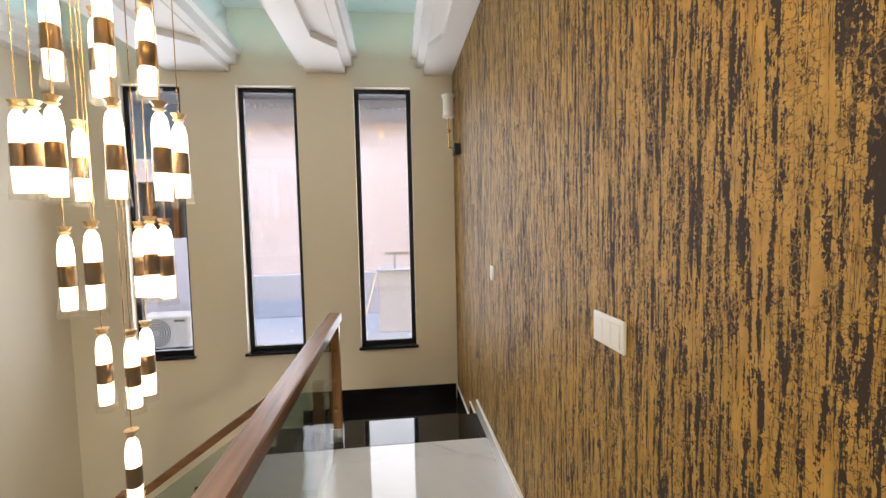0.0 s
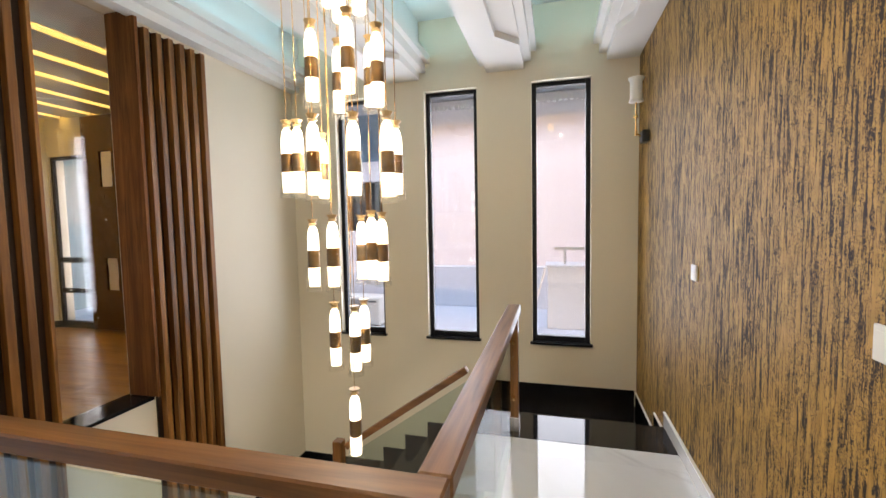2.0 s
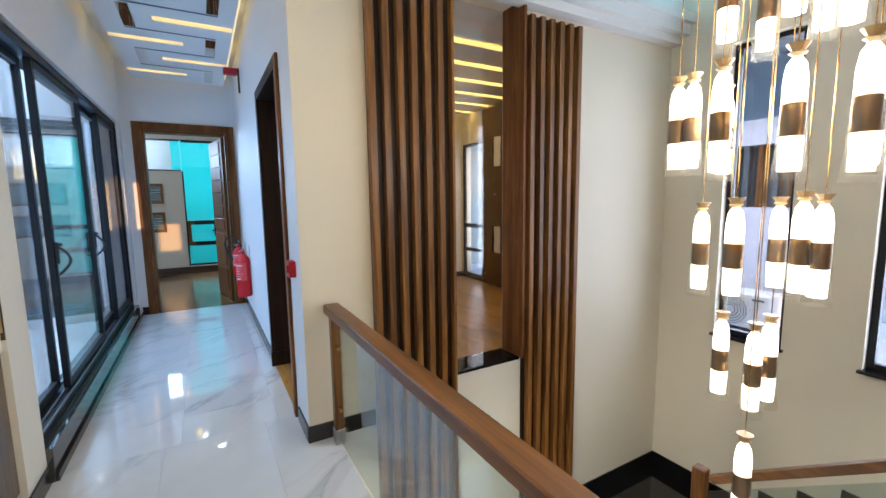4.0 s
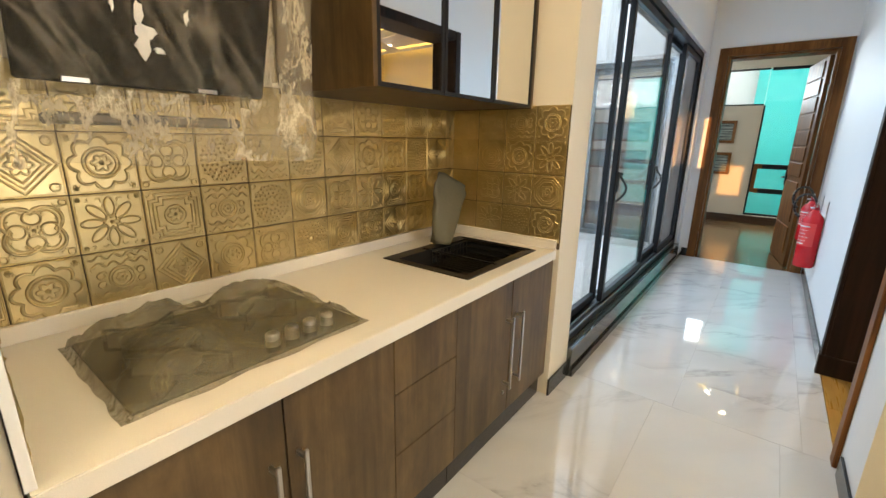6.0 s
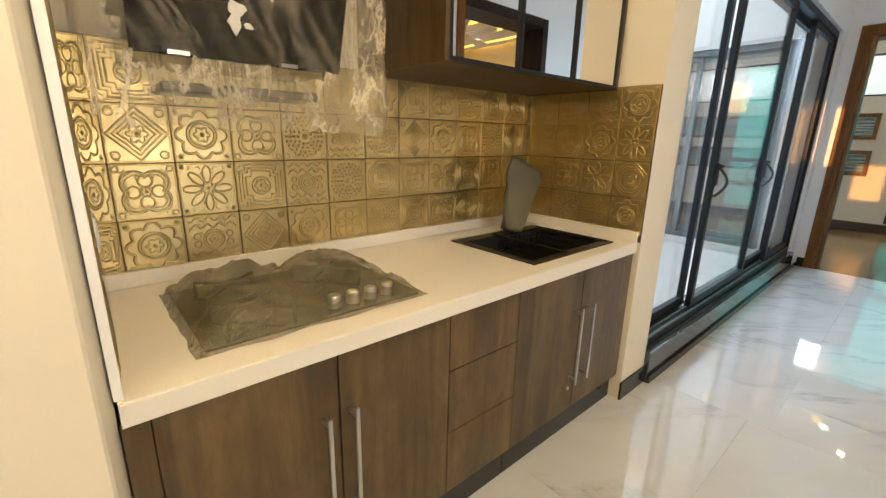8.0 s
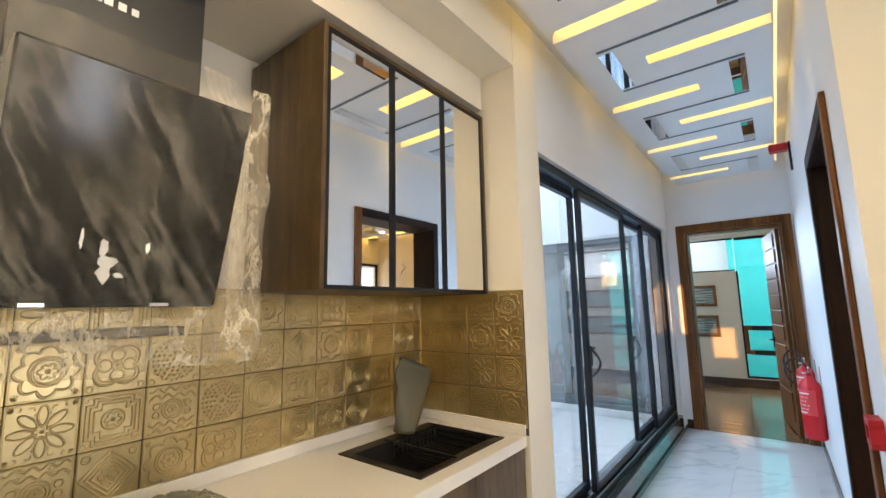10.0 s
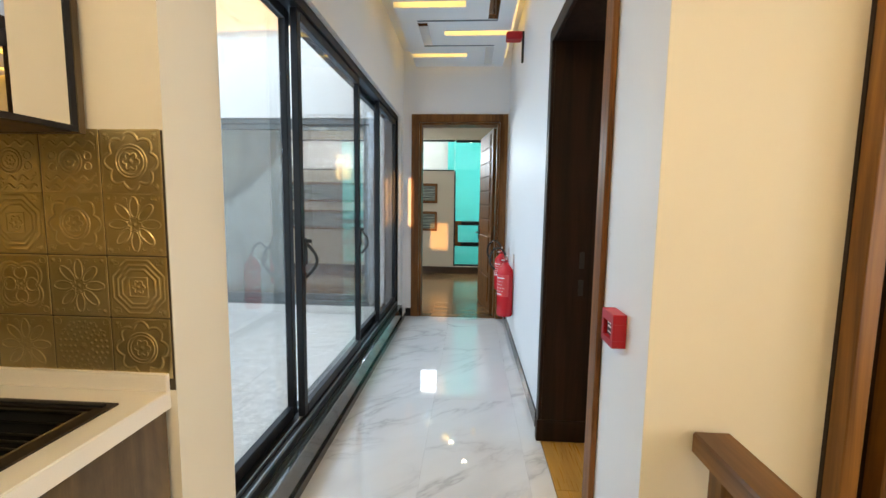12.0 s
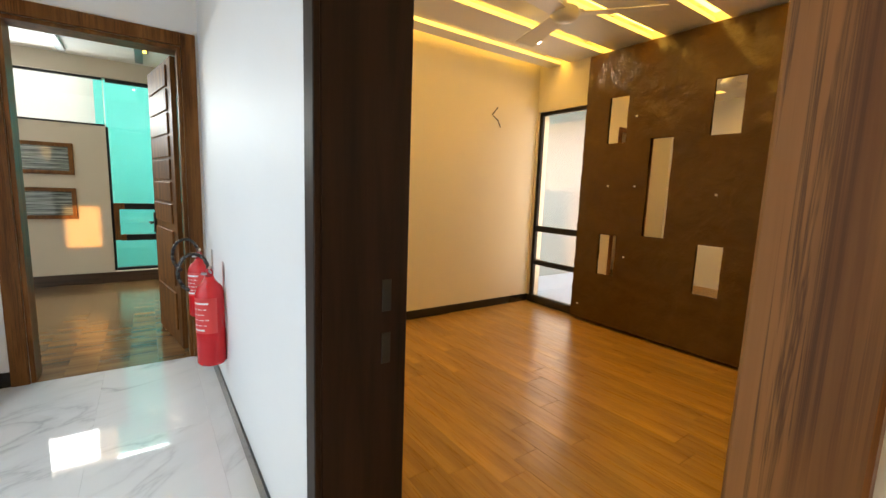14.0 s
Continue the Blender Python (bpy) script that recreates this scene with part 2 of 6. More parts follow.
_n.colour(_n.mix(0.5, _n.ramp(_n.noise(_n.coords(), 420, 2), [(0.35, (0.74, 0.7, 0.62)), (0.65, (0.83, 0.79, 0.71))]), _n.ramp(_n.noise(_n.coords(), 3, 4), [(0.3, (0.76, 0.72, 0.64)), (0.7, (0.82, 0.78, 0.7))])))
GRANITE = mat("black_granite", (0.008, 0.008, 0.009), 0.05)
_n = Nodes(GRANITE)
_n.colour(_n.ramp(_n.noise(_n.coords(), 260, 2), [(0.55, (0.006, 0.006, 0.007)), (0.78, (0.03, 0.03, 0.032))]))
SKIRT = mat("dark_skirting_tile", (0.02, 0.018, 0.017), 0.15)
GREY_SKIRT = marble_material("marble_skirting", (0.6, 0.6, 0.6), (0.4, 0.4, 0.4), 0.1, 0.6)
KERB = mat("dark_green_kerb_tile", (0.035, 0.042, 0.04), 0.02)
KERB.node_tree.nodes["Principled BSDF"].inputs["IOR"].default_value = 2.0
SKIRT_WOOD = wood("brown_skirting", (0.03, 0.015, 0.009), (0.09, 0.045, 0.025), 0.3, 1)

# crackled gold wallpaper with upright bark-like streaks
WALLPAPER = mat("gold_wallpaper", (0.45, 0.27, 0.06), 0.42)
WALLPAPER.node_tree.nodes["Principled BSDF"].inputs["Specular IOR Level"].default_value = 0.3
_n = Nodes(WALLPAPER)
_a = _n.noise(_n.coords((1, 66, 4.2)), 1.0, 6, 0.66, 0.35)
_b = _n.noise(_n.coords((1, 170, 125)), 1.0, 3, 0.65, 0.5)
_c = _n.noise(_n.coords((1, 48, 20)), 1.0, 4, 0.6, 0.8)
_s = _n.math("ADD", _n.math("MULTIPLY", _a, 0.56), _n.math("ADD", _n.math("MULTIPLY", _b, 0.22), _n.math("MULTIPLY", _c, 0.22)))
_band = _n.noise(_n.coords((1, 5.0, 0.5)), 1.0, 3)
_s = _n.math("ADD", _s, _n.math("MULTIPLY", _n.math("SUBTRACT", _band, 0.5), 0.13))
_gold = _n.ramp(_s, [(0.482, (0, 0, 0)), (0.488, (1, 1, 1))])
_hair = _n.math("ABSOLUTE", _n.math("SUBTRACT", _n.noise(_n.coords((1, 42, 1.6)), 1.0, 5, 0.7, 0.1), 0.5))
_gold = _n.mix(1.0, _gold, _n.ramp(_hair, [(0.004, (0, 0, 0)), (0.011, (1, 1, 1))]), "MULTIPLY")


def crackle(scale, width):
    w = _n.add("TexVoronoi", Scale=1.0)
    w.feature = "DISTANCE_TO_EDGE"
    warp = _n.add("VectorMath")
    _n.join(_n.coords(scale), warp.inputs[0])
    f = _n.add("TexNoise", Scale=2.0, Detail=2.0)
    _n.join(_n.coords(scale), f.inputs["Vector"])
    _n.join(f.outputs["Color"], warp.inputs[1])
    _n.join(warp.outputs[0], w.inputs["Vector"])
    return _n.ramp(w.outputs["Distance"], [(0.0, (0, 0, 0)), (width, (1, 1, 1))])


_crack = crackle((1, 48, 66), 0.055)
_gate = _n.ramp(_n.noise(_n.coords((1, 14, 3.2)), 1.0, 3), [(0.47, (0, 0, 0)), (0.54, (1, 1, 1))])
_crack = _n.mix(1.0, _crack, _gate, "LIGHTEN")
_mask = _n.mix(1.0, _gold, _crack, "MULTIPLY")
_web = _n.mix(1.0, (1, 1, 1), crackle((1, 70, 46), 0.1), "SUBTRACT")
_webgate = _n.ramp(_n.noise(_n.coords((1, 11, 4.0)), 1.0, 3), [(0.5, (0, 0, 0)), (0.6, (0.7, 0.7, 0.7))])
_mask = _n.mix(1.0, _mask, _n.mix(1.0, _web, _webgate, "MULTIPLY"), "LIGHTEN")
_tone = _n.ramp(_n.noise(_n.coords((1, 40, 14)), 1.0, 3), [(0.3, (0.35, 0.2, 0.036)), (0.7, (0.53, 0.315, 0.07))])
_n.colour(_n.mix(_mask, (0.036, 0.023, 0.016), _tone))
_n.rough(_n.ramp(_mask, [(0, (0.65,) * 3), (1, (0.5,) * 3)]))
_n.bump(_mask, 0.5, 0.0012)

# embossed bronze tile: metal with tarnish in two sizes
BRONZE = mat("embossed_bronze_tile", (0.4, 0.3, 0.13), 0.3, 1.0)
_n = Nodes(BRONZE)
_v = _n.coords()
_t = _n.noise(_v, 5, 4)
_n.colour(_n.ramp(_t, [(0.3, (0.52, 0.41, 0.19)), (0.7, (0.68, 0.55, 0.285))]))
_n.rough(_n.ramp(_t, [(0.3, (0.38,) * 3), (0.7, (0.32,) * 3)]))
_n.bump(_t, 0.2, 0.01)

# thin crumpled wrapping film
def film_material(name, tint, veil, glint, pull=None):
    m = bpy.data.materials.new(name)
    m.use_nodes = True
    t = m.node_tree
    b = t.nodes["Principled BSDF"]
    b.inputs["Base Color"].default_value = (*tint, 1)
    b.inputs["Roughness"].default_value = 0.16
    n = Nodes(m)
    v = n.coords(*(pull or ((1.0, 1.0, 0.45),)))
    h = n.noise(v, 9, 6, 0.62, 0.8)
    n.bump(h, 0.8, 0.02)
    line = n.math("ABSOLUTE", n.math("SUBTRACT", n.noise(v, 9, 6, 0.68, 0.15), 0.5))
    # Fold lines turn paler and more opaque, painting in the glints on creases.
    fold_glint = n.ramp(line, [(0.0, (1, 1, 1)), (0.02, (0.5,) * 3), (0.07, (0, 0, 0))])
    patch = n.ramp(n.noise(v, 3.5, 3), [(0.42, (0.1,) * 3), (0.62, (1, 1, 1))])
    amount = n.math("MULTIPLY_ADD", n.math("MULTIPLY", fold_glint, patch), glint)
    n.t.nodes[-1].inputs[2].default_value = veil
    tr = n.add("BsdfTransparent")
    tr.inputs[0].default_value = (0.97, 0.96, 0.93, 1)
    mx = n.add("MixShader")
    n.join(amount, mx.inputs[0])
    n.join(tr.outputs[0], mx.inputs[1])
    n.join(b.outputs[0], mx.inputs[2])
    n.join(mx.outputs[0], t.nodes["Material Output"].inputs[0])
    MATS[name] = m
    return m


FILM = film_material("clear_wrapping_film", (0.86, 0.76, 0.56), 0.17, 0.6)
FILM_CLEAR = film_material("taut_clear_film", (0.8, 0.72, 0.55), 0.03, 0.21, ((1.6, 1.0, 0.16), (0, radians(-28), 0)))
FILM_GREY = film_material("grey_wrapping_film", (0.2, 0.178, 0.11), 0.46, 0.34)
FILM_THIN = film_material("thin_clear_film", (0.7, 0.7, 0.68), 0.08, 0.22)
FILM_BROWN = mat("brown_wrapped_upholstery", (0.075, 0.04, 0.015), 0.2)
_n = Nodes(FILM_BROWN)
_h = _n.noise(_n.coords(), 4, 5, 0.6, 0.4)
_n.bump(_h, 0.9, 0.02)
_n.colour(_n.ramp(_h, [(0.3, (0.075, 0.037, 0.009)), (0.75, (0.1, 0.052, 0.014))]))
OLIVE = mat("olive_cloth_bag", (0.13, 0.12, 0.075), 0.6)
_n = Nodes(OLIVE)
_n.bump(_n.noise(_n.coords(), 22, 4, 0.6, 1.0), 0.5, 0.008)


# ---- mesh helpers ----
ORIGIN = {}


def box(bm, x0, x1, y0, y1, z0, z1, bevel=0.0):
    x0, x1, y0, y1, z0, z1 = min(x0, x1), max(x0, x1), min(y0, y1), max(y0, y1), min(z0, z1), max(z0, z1)
    made = bmesh.ops.create_cube(bm, size=1.0, matrix=Matrix.Translation(((x0 + x1) / 2, (y0 + y1) / 2, (z0 + z1) / 2)) @ Matrix.Diagonal((x1 - x0, y1 - y0, z1 - z0, 1)))
    if bevel:
        edges = list({e for v in made["verts"] for e in v.link_edges})
        bmesh.ops.bevel(bm, geom=edges, offset=bevel, segments=1, affect="EDGES")
    return bm


def boxed(*sizes, bevel=0.0):
    bm = bmesh.new()
    for s in sizes:
        box(bm, *s, bevel=bevel)
    return bm


def rod(bm, a, b, r, r2=None, sides=12):
    """A round bar from a to b."""
    a, b = Vector(a), Vector(b)
    m = Matrix.Translation((a + b) / 2) @ (b - a).to_track_quat("Z", "Y").to_matrix().to_4x4()
    bmesh.ops.create_cone(bm, cap_ends=True, segments=sides, radius1=r, radius2=r if r2 is None else r2, depth=(b - a).length, matrix=m)
    return bm


def lathe(bm, profile, centre, sides=24):
    """Turns a profile of (radius, height) about an upright axis."""
    cx, cy, cz = centre
    rings = [[bm.verts.new((cx + r * math.cos(2 * math.pi * i / sides), cy + r * math.sin(2 * math.pi * i / sides), cz + h)) for i in range(sides)] for r, h in profile]
    for p, q in zip(rings, rings[1:]):
        for i in range(sides):
            bm.faces.new((p[i], p[(i + 1) % sides], q[(i + 1) % sides], q[i]))
    for ring, flip in ((rings[0], True), (rings[-1], False)):
        bm.faces.new(ring[::-1] if flip else ring)
    return bm


def thing(name, place, label, category, group="", kind=""):
    ob = new(name)
    ob.location = place
    ob.empty_display_size = 0.1
    ORIGIN[ob.name] = Vector(place)
    return tagged(ob, label, category, group, kind)


def part(name, bm, material, parent=None, label="", smooth=False):
    """Links a bmesh, built in the world's metres, as one mesh under a thing or a part."""
    o = ORIGIN[parent.name] if parent else Vector()
    if parent:
        bmesh.ops.translate(bm, verts=bm.verts, vec=-o)
    bmesh.ops.recalc_face_normals(bm, faces=bm.faces)
    me = bpy.data.meshes.new(name)
    if smooth:
        for f in bm.faces:
            f.smooth = True
    bm.to_mesh(me)
    bm.free()
    me.materials.append(material)
    ob = new(name, me)
    if parent:
        ob.parent = parent
    ORIGIN[ob.name] = o
    return tagged(ob, label)


def structure(name, bm, material, label, category):
    return tagged(part(name, bm, material), label, category, "", "structure")


def piece(name, me, parent, m):
    ob = new(name, me)
    ob.parent = parent
    ob.matrix_basis = Matrix.Translation(-ORIGIN[parent.name]) @ m
    return ob

# ---- shell: landing, corridor, stairwell ----
XW, YN, X_SLAT, Y_CORR, Y_GLASS, X_END = 0.19, 5.04, -3.515, 1.39, 0.03, -7.92
TOP = 3.62

structure("wall_wallpaper", boxed((XW, XW + 0.2, -1.2, YN + 0.25, -3.8, TOP)), WALLPAPER, "gold and dark brown crackled wallpaper wall beside the landing", "wall")


def wall_with_holes(name, axis, at0, at1, u0, u1, z0, z1, holes, material, label):
    """An upright wall between two planes of one axis, cut by (u0, u1, z0, z1) openings that do not overlap in u."""
    bm = bmesh.new()

    def slab(a, b, c, d):
        if b - a > 1e-4 and d - c > 1e-4:
            box(bm, *((at0, at1, a, b) if axis == "x" else (a, b, at0, at1)), c, d)
    u = u0
    for a, b, c, d in sorted(holes):
        slab(u, a, z0, z1)
        slab(a, b, z0, c)
        slab(a, b, d, z1)
        u = b
    slab(u, u1, z0, z1)
    return structure(name, bm, material, label, "wall")


WINDOWS = [(-2.96, -2.42), (-1.914, -1.35), (-0.8, -0.235)]
wall_with_holes("wall_windows", "y", YN, YN + 0.22, -3.9, XW, -3.8, TOP, [(a, b, 0.235, 2.875) for a, b in WINDOWS], WALL, "cream painted stairwell wall with tall narrow windows")
wall_with_holes("wall_slats", "x", X_SLAT - 0.24, X_SLAT, Y_CORR + 0.2615, YN, -3.8, TOP, [(2.48, 3.13, 0.2, 3.05)], WALL, "cream painted wall between stairwell and bedroom")
wall_with_holes("wall_corridor", "y", Y_CORR, Y_CORR + 0.26, -8.16, X_SLAT - 0.004, -0.3, TOP, [(-5.05, -3.93, -0.02, 2.5)], WALL_COOL, "white corridor wall with the bedroom doorway")
structure("wall_corner_face", boxed((X_SLAT - 0.0035, X_SLAT, Y_CORR, Y_CORR + 0.2615, -3.8, TOP)), WALL, "cream end face of the corridor wall", "wall")
bm = bmesh.new()
face = bm.faces.new([bm.verts.new((x, y, -0.3)) for x, y in ((XW, -1.2), (XW, Y_GLASS), (-1.368, Y_GLASS), (-1.374, Y_GLASS - 0.006), (-1.394, -0.02), (-1.4, -0.775), (-1.4, -1.2))])
up = bmesh.ops.extrude_face_region(bm, geom=[face])
bmesh.ops.translate(bm, verts=[q for q in up["geom"] if isinstance(q, bmesh.types.BMVert)], vec=(0, 0, TOP + 0.3))
structure("wall_landing_back", bm, WALL, "cream wall beside the kitchenette alcove", "wall")
structure("wall_alcove_back", boxed((-3.93, -1.4005, -1.0, -0.7755, -0.3, TOP)), WALL, "cream back wall of the kitchenette alcove", "wall")
structure("wall_pier", boxed((-3.86, -3.575, -0.772, Y_GLASS, -0.3, TOP), (-3.93, -3.8605, -0.772, -0.2, -0.3, TOP)), WALL, "cream pier between kitchenette and sliding doors", "wall")
structure("alcove_soffit", boxed((-3.572, -1.4005, -0.772, -0.2, 2.82, TOP), (-3.572, -1.4005, -0.197, Y_GLASS, 3.03, TOP)), WALL, "cream dropped soffit above the kitchenette", "ceiling")
wall_with_holes("wall_courtyard_side", "y", -0.2, Y_GLASS, X_END, -3.861, -0.3, TOP, [(-7.7, -3.862, -0.299, 2.58)], WALL_COOL, "white wall around the corridor sliding doors")
wall_with_holes("wall_end", "x", X_END - 0.2, X_END, -3.6, Y_CORR, -0.3, TOP, [(-3.1, -0.35, 0.1, 2.6), (0.24, 1.27, -0.02, 2.55)], WALL_COOL, "white wall with the end room door and courtyard window")
structure("ceiling_corridor", boxed((-7.92, XW, Y_GLASS, 1.62, 3.42, 3.6)), CEIL, "white plaster ceiling above the corridor", "ceiling")
structure("ceiling_stairwell", boxed((X_SLAT, XW, 1.62, YN, 3.6, 3.75)), CEIL, "pale recessed stairwell ceiling between beams", "ceiling")

# dropped corridor ceiling with lit slots and a meandering groove drawn in grey strips
SLOTS = [(-3.71 - 0.6133 * k, (0.22, 0.84) if k % 2 == 0 else (0.62, 1.27)) for k in range(-6, 7)]
bm = bmesh.new()
cuts = sorted([(x - 0.055, x + 0.055, y0, y1) for x, (y0, y1) in SLOTS])
x = -7.79
for a, b, y0, y1 in cuts:
    box(bm, x, a, 0.21, 1.27, 3.19, 3.25)
    if y0 > 0.3:
        box(bm, a, b, 0.21, y0, 3.19, 3.25)
    else:
        box(bm, a, b, y1, 1.27, 3.19, 3.25)
    x = b
box(bm, x, 0.0, 0.21, 1.27, 3.19, 3.25)
for x, (y0, y1) in SLOTS:
    for e in (-0.062, 0.055):
        box(bm, x + e, x + e + 0.007, y0, y1, 3.25, 3.30)
ceil_panel = structure("ceiling_panel", bm, CEIL, "white dropped ceiling panel with lit slots and grooves", "ceiling")
for k, (x, (y0, y1)) in enumerate(SLOTS):
    strip = thing("cove_light", (x, (y0 + y1) / 2, 3.3), "warm yellow LED strip inside a ceiling slot", "cove light", "corridor slot lights")
    part("led_strip", boxed((x - 0.054, x + 0.054, y0 + 0.004, y1 - 0.004, 3.296, 3.306)), COVE, strip)
for k in range(-5, 6):
    x = -4.03 - 0.6133 * k
    y = 0.43 if k % 2 == 0 else 1.085
    inlay = thing("ceiling_inlay", (x, y, 3.19), "mirrored inlay strip with grey strips for the shade of thin ceiling grooves", "ceiling inlay", "meandering ceiling inlays")
    part("mirror_strip", boxed((x - 0.575, x - 0.035, y - 0.045, y + 0.045, 3.184, 3.189)), MIRROR, inlay)
    # A flat grey strip imitates the shade inside the groove.
    part("groove_line", boxed((x - 0.012, x + 0.012, 0.385, 1.13, 3.186, 3.189)), GREY_ALU, inlay)
for name, s in (("cove_light_side", (-7.7, 0.0, 1.285, 1.3, 3.262, 3.28)), ("cove_light_end", (-7.82, -7.805, 0.2, 1.25, 3.262, 3.28))):
    strip = thing("cove_light", (s[0], s[2], s[4]), "warm LED strip along the ceiling panel edge", "cove light")
    part("led_strip", boxed(s), COVE_SOFT, strip)

# stairwell beams with stepped sides and angled ends
BEAMS = [(-0.1, 0.187, 1), (-1.24, -0.87, 0), (-2.52, -1.96, 0), (-3.512, -3.4, -1)]


def beam_mesh(x0, x1, side):
    """A beam whose lowest layer widens at an angle near the window wall."""
    bm = boxed((x0, x1, 1.622, YN - 0.003, 3.055, 3.598))
    w = (x1 - x0) * 0.52
    if side == 1:
        plan = [(x1, 1.622), (x1, YN - 0.003), (x0, YN - 0.003), (x0, 4.42), (x0 + 0.1, 4.2), (x0 + 0.1, 1.622)]
    elif side == -1:
        plan = [(x0, 1.622), (x1, 1.622), (x1, YN - 0.003), (x0, YN - 0.003)]
    else:
        plan = [(x0, 1.622), (x0 + w, 1.622), (x0 + w, 4.22), (x1, 4.44), (x1, YN - 0.003), (x0, YN - 0.003)]
    face = bm.faces.new([bm.verts.new((x, y, 3.0)) for x, y in plan])
    up = bmesh.ops.extrude_face_region(bm, geom=[face])
    bmesh.ops.translate(bm, verts=[q for q in up["geom"] if isinstance(q, bmesh.types.BMVert)], vec=(0, 0, 0.0545))
    return bm


for x0, x1, side in BEAMS:
    b = tagged(part("ceiling_beam", beam_mesh(x0, x1, side), CEIL), "white plaster ceiling beam with stepped sides", "ceiling beam", "stairwell ceiling beams", "structure")
    for s, xe in ((-1, x0), (1, x1)):
        if side == 1 and s == 1 or side == -1 and s == -1:
            continue
        q = bmesh.new()
        for d, z0, z1 in ((0.07, 3.07, 3.16), (0.12, 3.16, 3.24)):
            box(q, *sorted((xe + s * 0.0005, xe + s * d)), 1.63, YN - 0.004, z0, z1)
        part("step_moulding", q, CEIL, b)
for x0, x1 in ((-0.855, -0.115), (-1.945, -1.255), (-3.385, -2.535)):
    strip = thing("cove_light", ((x0 + x1) / 2, 3.3, 3.3), "cool white LED strips hidden above the beam mouldings", "cove light", "stairwell cove lights")
    part("led_strip", boxed((x0 + 0.02, x0 + 0.05, 1.8, 4.9, 3.245, 3.255)), COVE_COOL, strip)
    part("led_strip", boxed((x1 - 0.05, x1 - 0.02, 1.8, 4.9, 3.245, 3.255)), COVE_COOL, strip)

# floors
floor = structure("floor_slab", boxed((-7.92, XW, -1.0, 1.56, -0.3, -0.012), (-0.9, XW, 1.56, 3.545, -0.3, -0.012)), QUARTZ, "landing and corridor floor slab", "floor")
structure("floor_bedroom_slab", boxed((-8.0, X_SLAT - 0.24, 1.65, 5.41, -0.3, -0.012)), SKIRT_WOOD, "bedroom floor base", "floor")
structure("floor_end_room_slab", boxed((-11.55, X_END, -4.2, 4.0, -0.3, -0.012)), SKIRT_WOOD, "end room floor base", "floor")
structure("floor_courtyard_slab", boxed((X_END, -3.2, -4.5, -0.2, -0.3, -0.012)), TERRACE, "courtyard floor base", "floor")
structure("floor_lower", boxed((-6.0, XW, -1.0, YN, -4.0, -3.8)), MARBLE, "pale marble floor of the storey below", "floor")

# stairs
R = 0.17
stair = thing("stairs", (-0.4, 3.6, -0.33), "polished black granite staircase going down beside the windows", "stairs", "", "structure")
part("top_tread", boxed((-0.95, XW - 0.002, 3.548, 3.93, -0.3, 0.0), bevel=0.004), GRANITE, stair)
part("tread", boxed((-0.95, XW - 0.002, 3.932, 4.24, -0.4, -R), bevel=0.004), GRANITE, stair)
part("landing", boxed((-1.14, XW - 0.002, 4.242, YN - 0.002, -0.5, -2 * R), (-1.14, -0.952, 3.66, 4.24, -0.5, -2 * R)), GRANITE, stair)
for k in range(1, 6):
    x1 = -1.142 - 0.27 * (k - 1)
    part("tread", boxed((x1 - 0.268, x1, 3.62, YN - 0.002, -2 * R - k * 0.176 - 0.22, -2 * R - k * 0.176), bevel=0.004), GRANITE, stair)
zl = -2 * R - 6 * 0.176
part("landing", boxed((X_SLAT + 0.002, -1.142 - 1.352, 3.62, YN - 0.002, zl - 0.2, zl)), GRANITE, stair)
for k in range(1, 12):
    y1 = 3.618 - 0.27 * (k - 1)
    part("tread", boxed((X_SLAT + 0.002, -2.36, y1 - 0.268, y1, zl - k * 0.176 - 0.22, zl - k * 0.176), bevel=0.004), GRANITE, stair)

# skirtings
def skirting(name, s, material, label):
    return structure(name, boxed(s, bevel=0.0015), material, label, "skirting")


skirting("skirting_wallpaper", (XW - 0.014, XW - 0.001, -1.0, 3.93, 0.001, 0.1), GREY_SKIRT, "grey marble skirting with a white top edge")
skirting("skirting_wallpaper_cap", (XW - 0.018, XW - 0.001, -1.0, 3.93, 0.101, 0.112), WHITE_PLASTIC, "thin white skirting cap")
skirting("skirting_step", (XW - 0.014, XW - 0.001, 3.935, 4.24, -R + 0.001, -0.045), GRANITE, "black granite step skirting")
skirting("skirting_step_cap", (XW - 0.018, XW - 0.001, 3.935, 4.24, -0.044, -0.034), WHITE_PLASTIC, "thin white skirting cap")
skirting("skirting_landing", (XW - 0.014, XW - 0.001, 4.245, YN - 0.02, -2 * R + 0.001, -0.2), GRANITE, "black granite landing skirting")
skirting("skirting_landing_cap", (XW - 0.018, XW - 0.001, 4.245, YN - 0.02, -0.199, -0.189), WHITE_PLASTIC, "thin white skirting cap")
skirting("skirting_windows", (-1.14, XW - 0.02, YN - 0.014, YN - 0.001, -2 * R + 0.001, -0.18), GRANITE, "black granite skirting under the windows")
for k in range(1, 6):
    x1 = -1.142 - 0.27 * (k - 1)
    z = -2 * R - k * 0.176
    skirting("skirting_flight", (x1 - 0.268, x1, YN - 0.014, YN - 0.001, z + 0.001, z + 0.15), GRANITE, "black granite stepped skirting")
skirting("skirting_lower_landing", (X_SLAT + 0.016, -2.496, YN - 0.014, YN - 0.001, zl + 0.001, zl + 0.15), GRANITE, "black granite landing skirting")
skirting("skirting_lower_side", (X_SLAT + 0.001, X_SLAT + 0.014, 3.79, YN - 0.001, zl + 0.001, zl + 0.15), GRANITE, "black granite landing skirting")
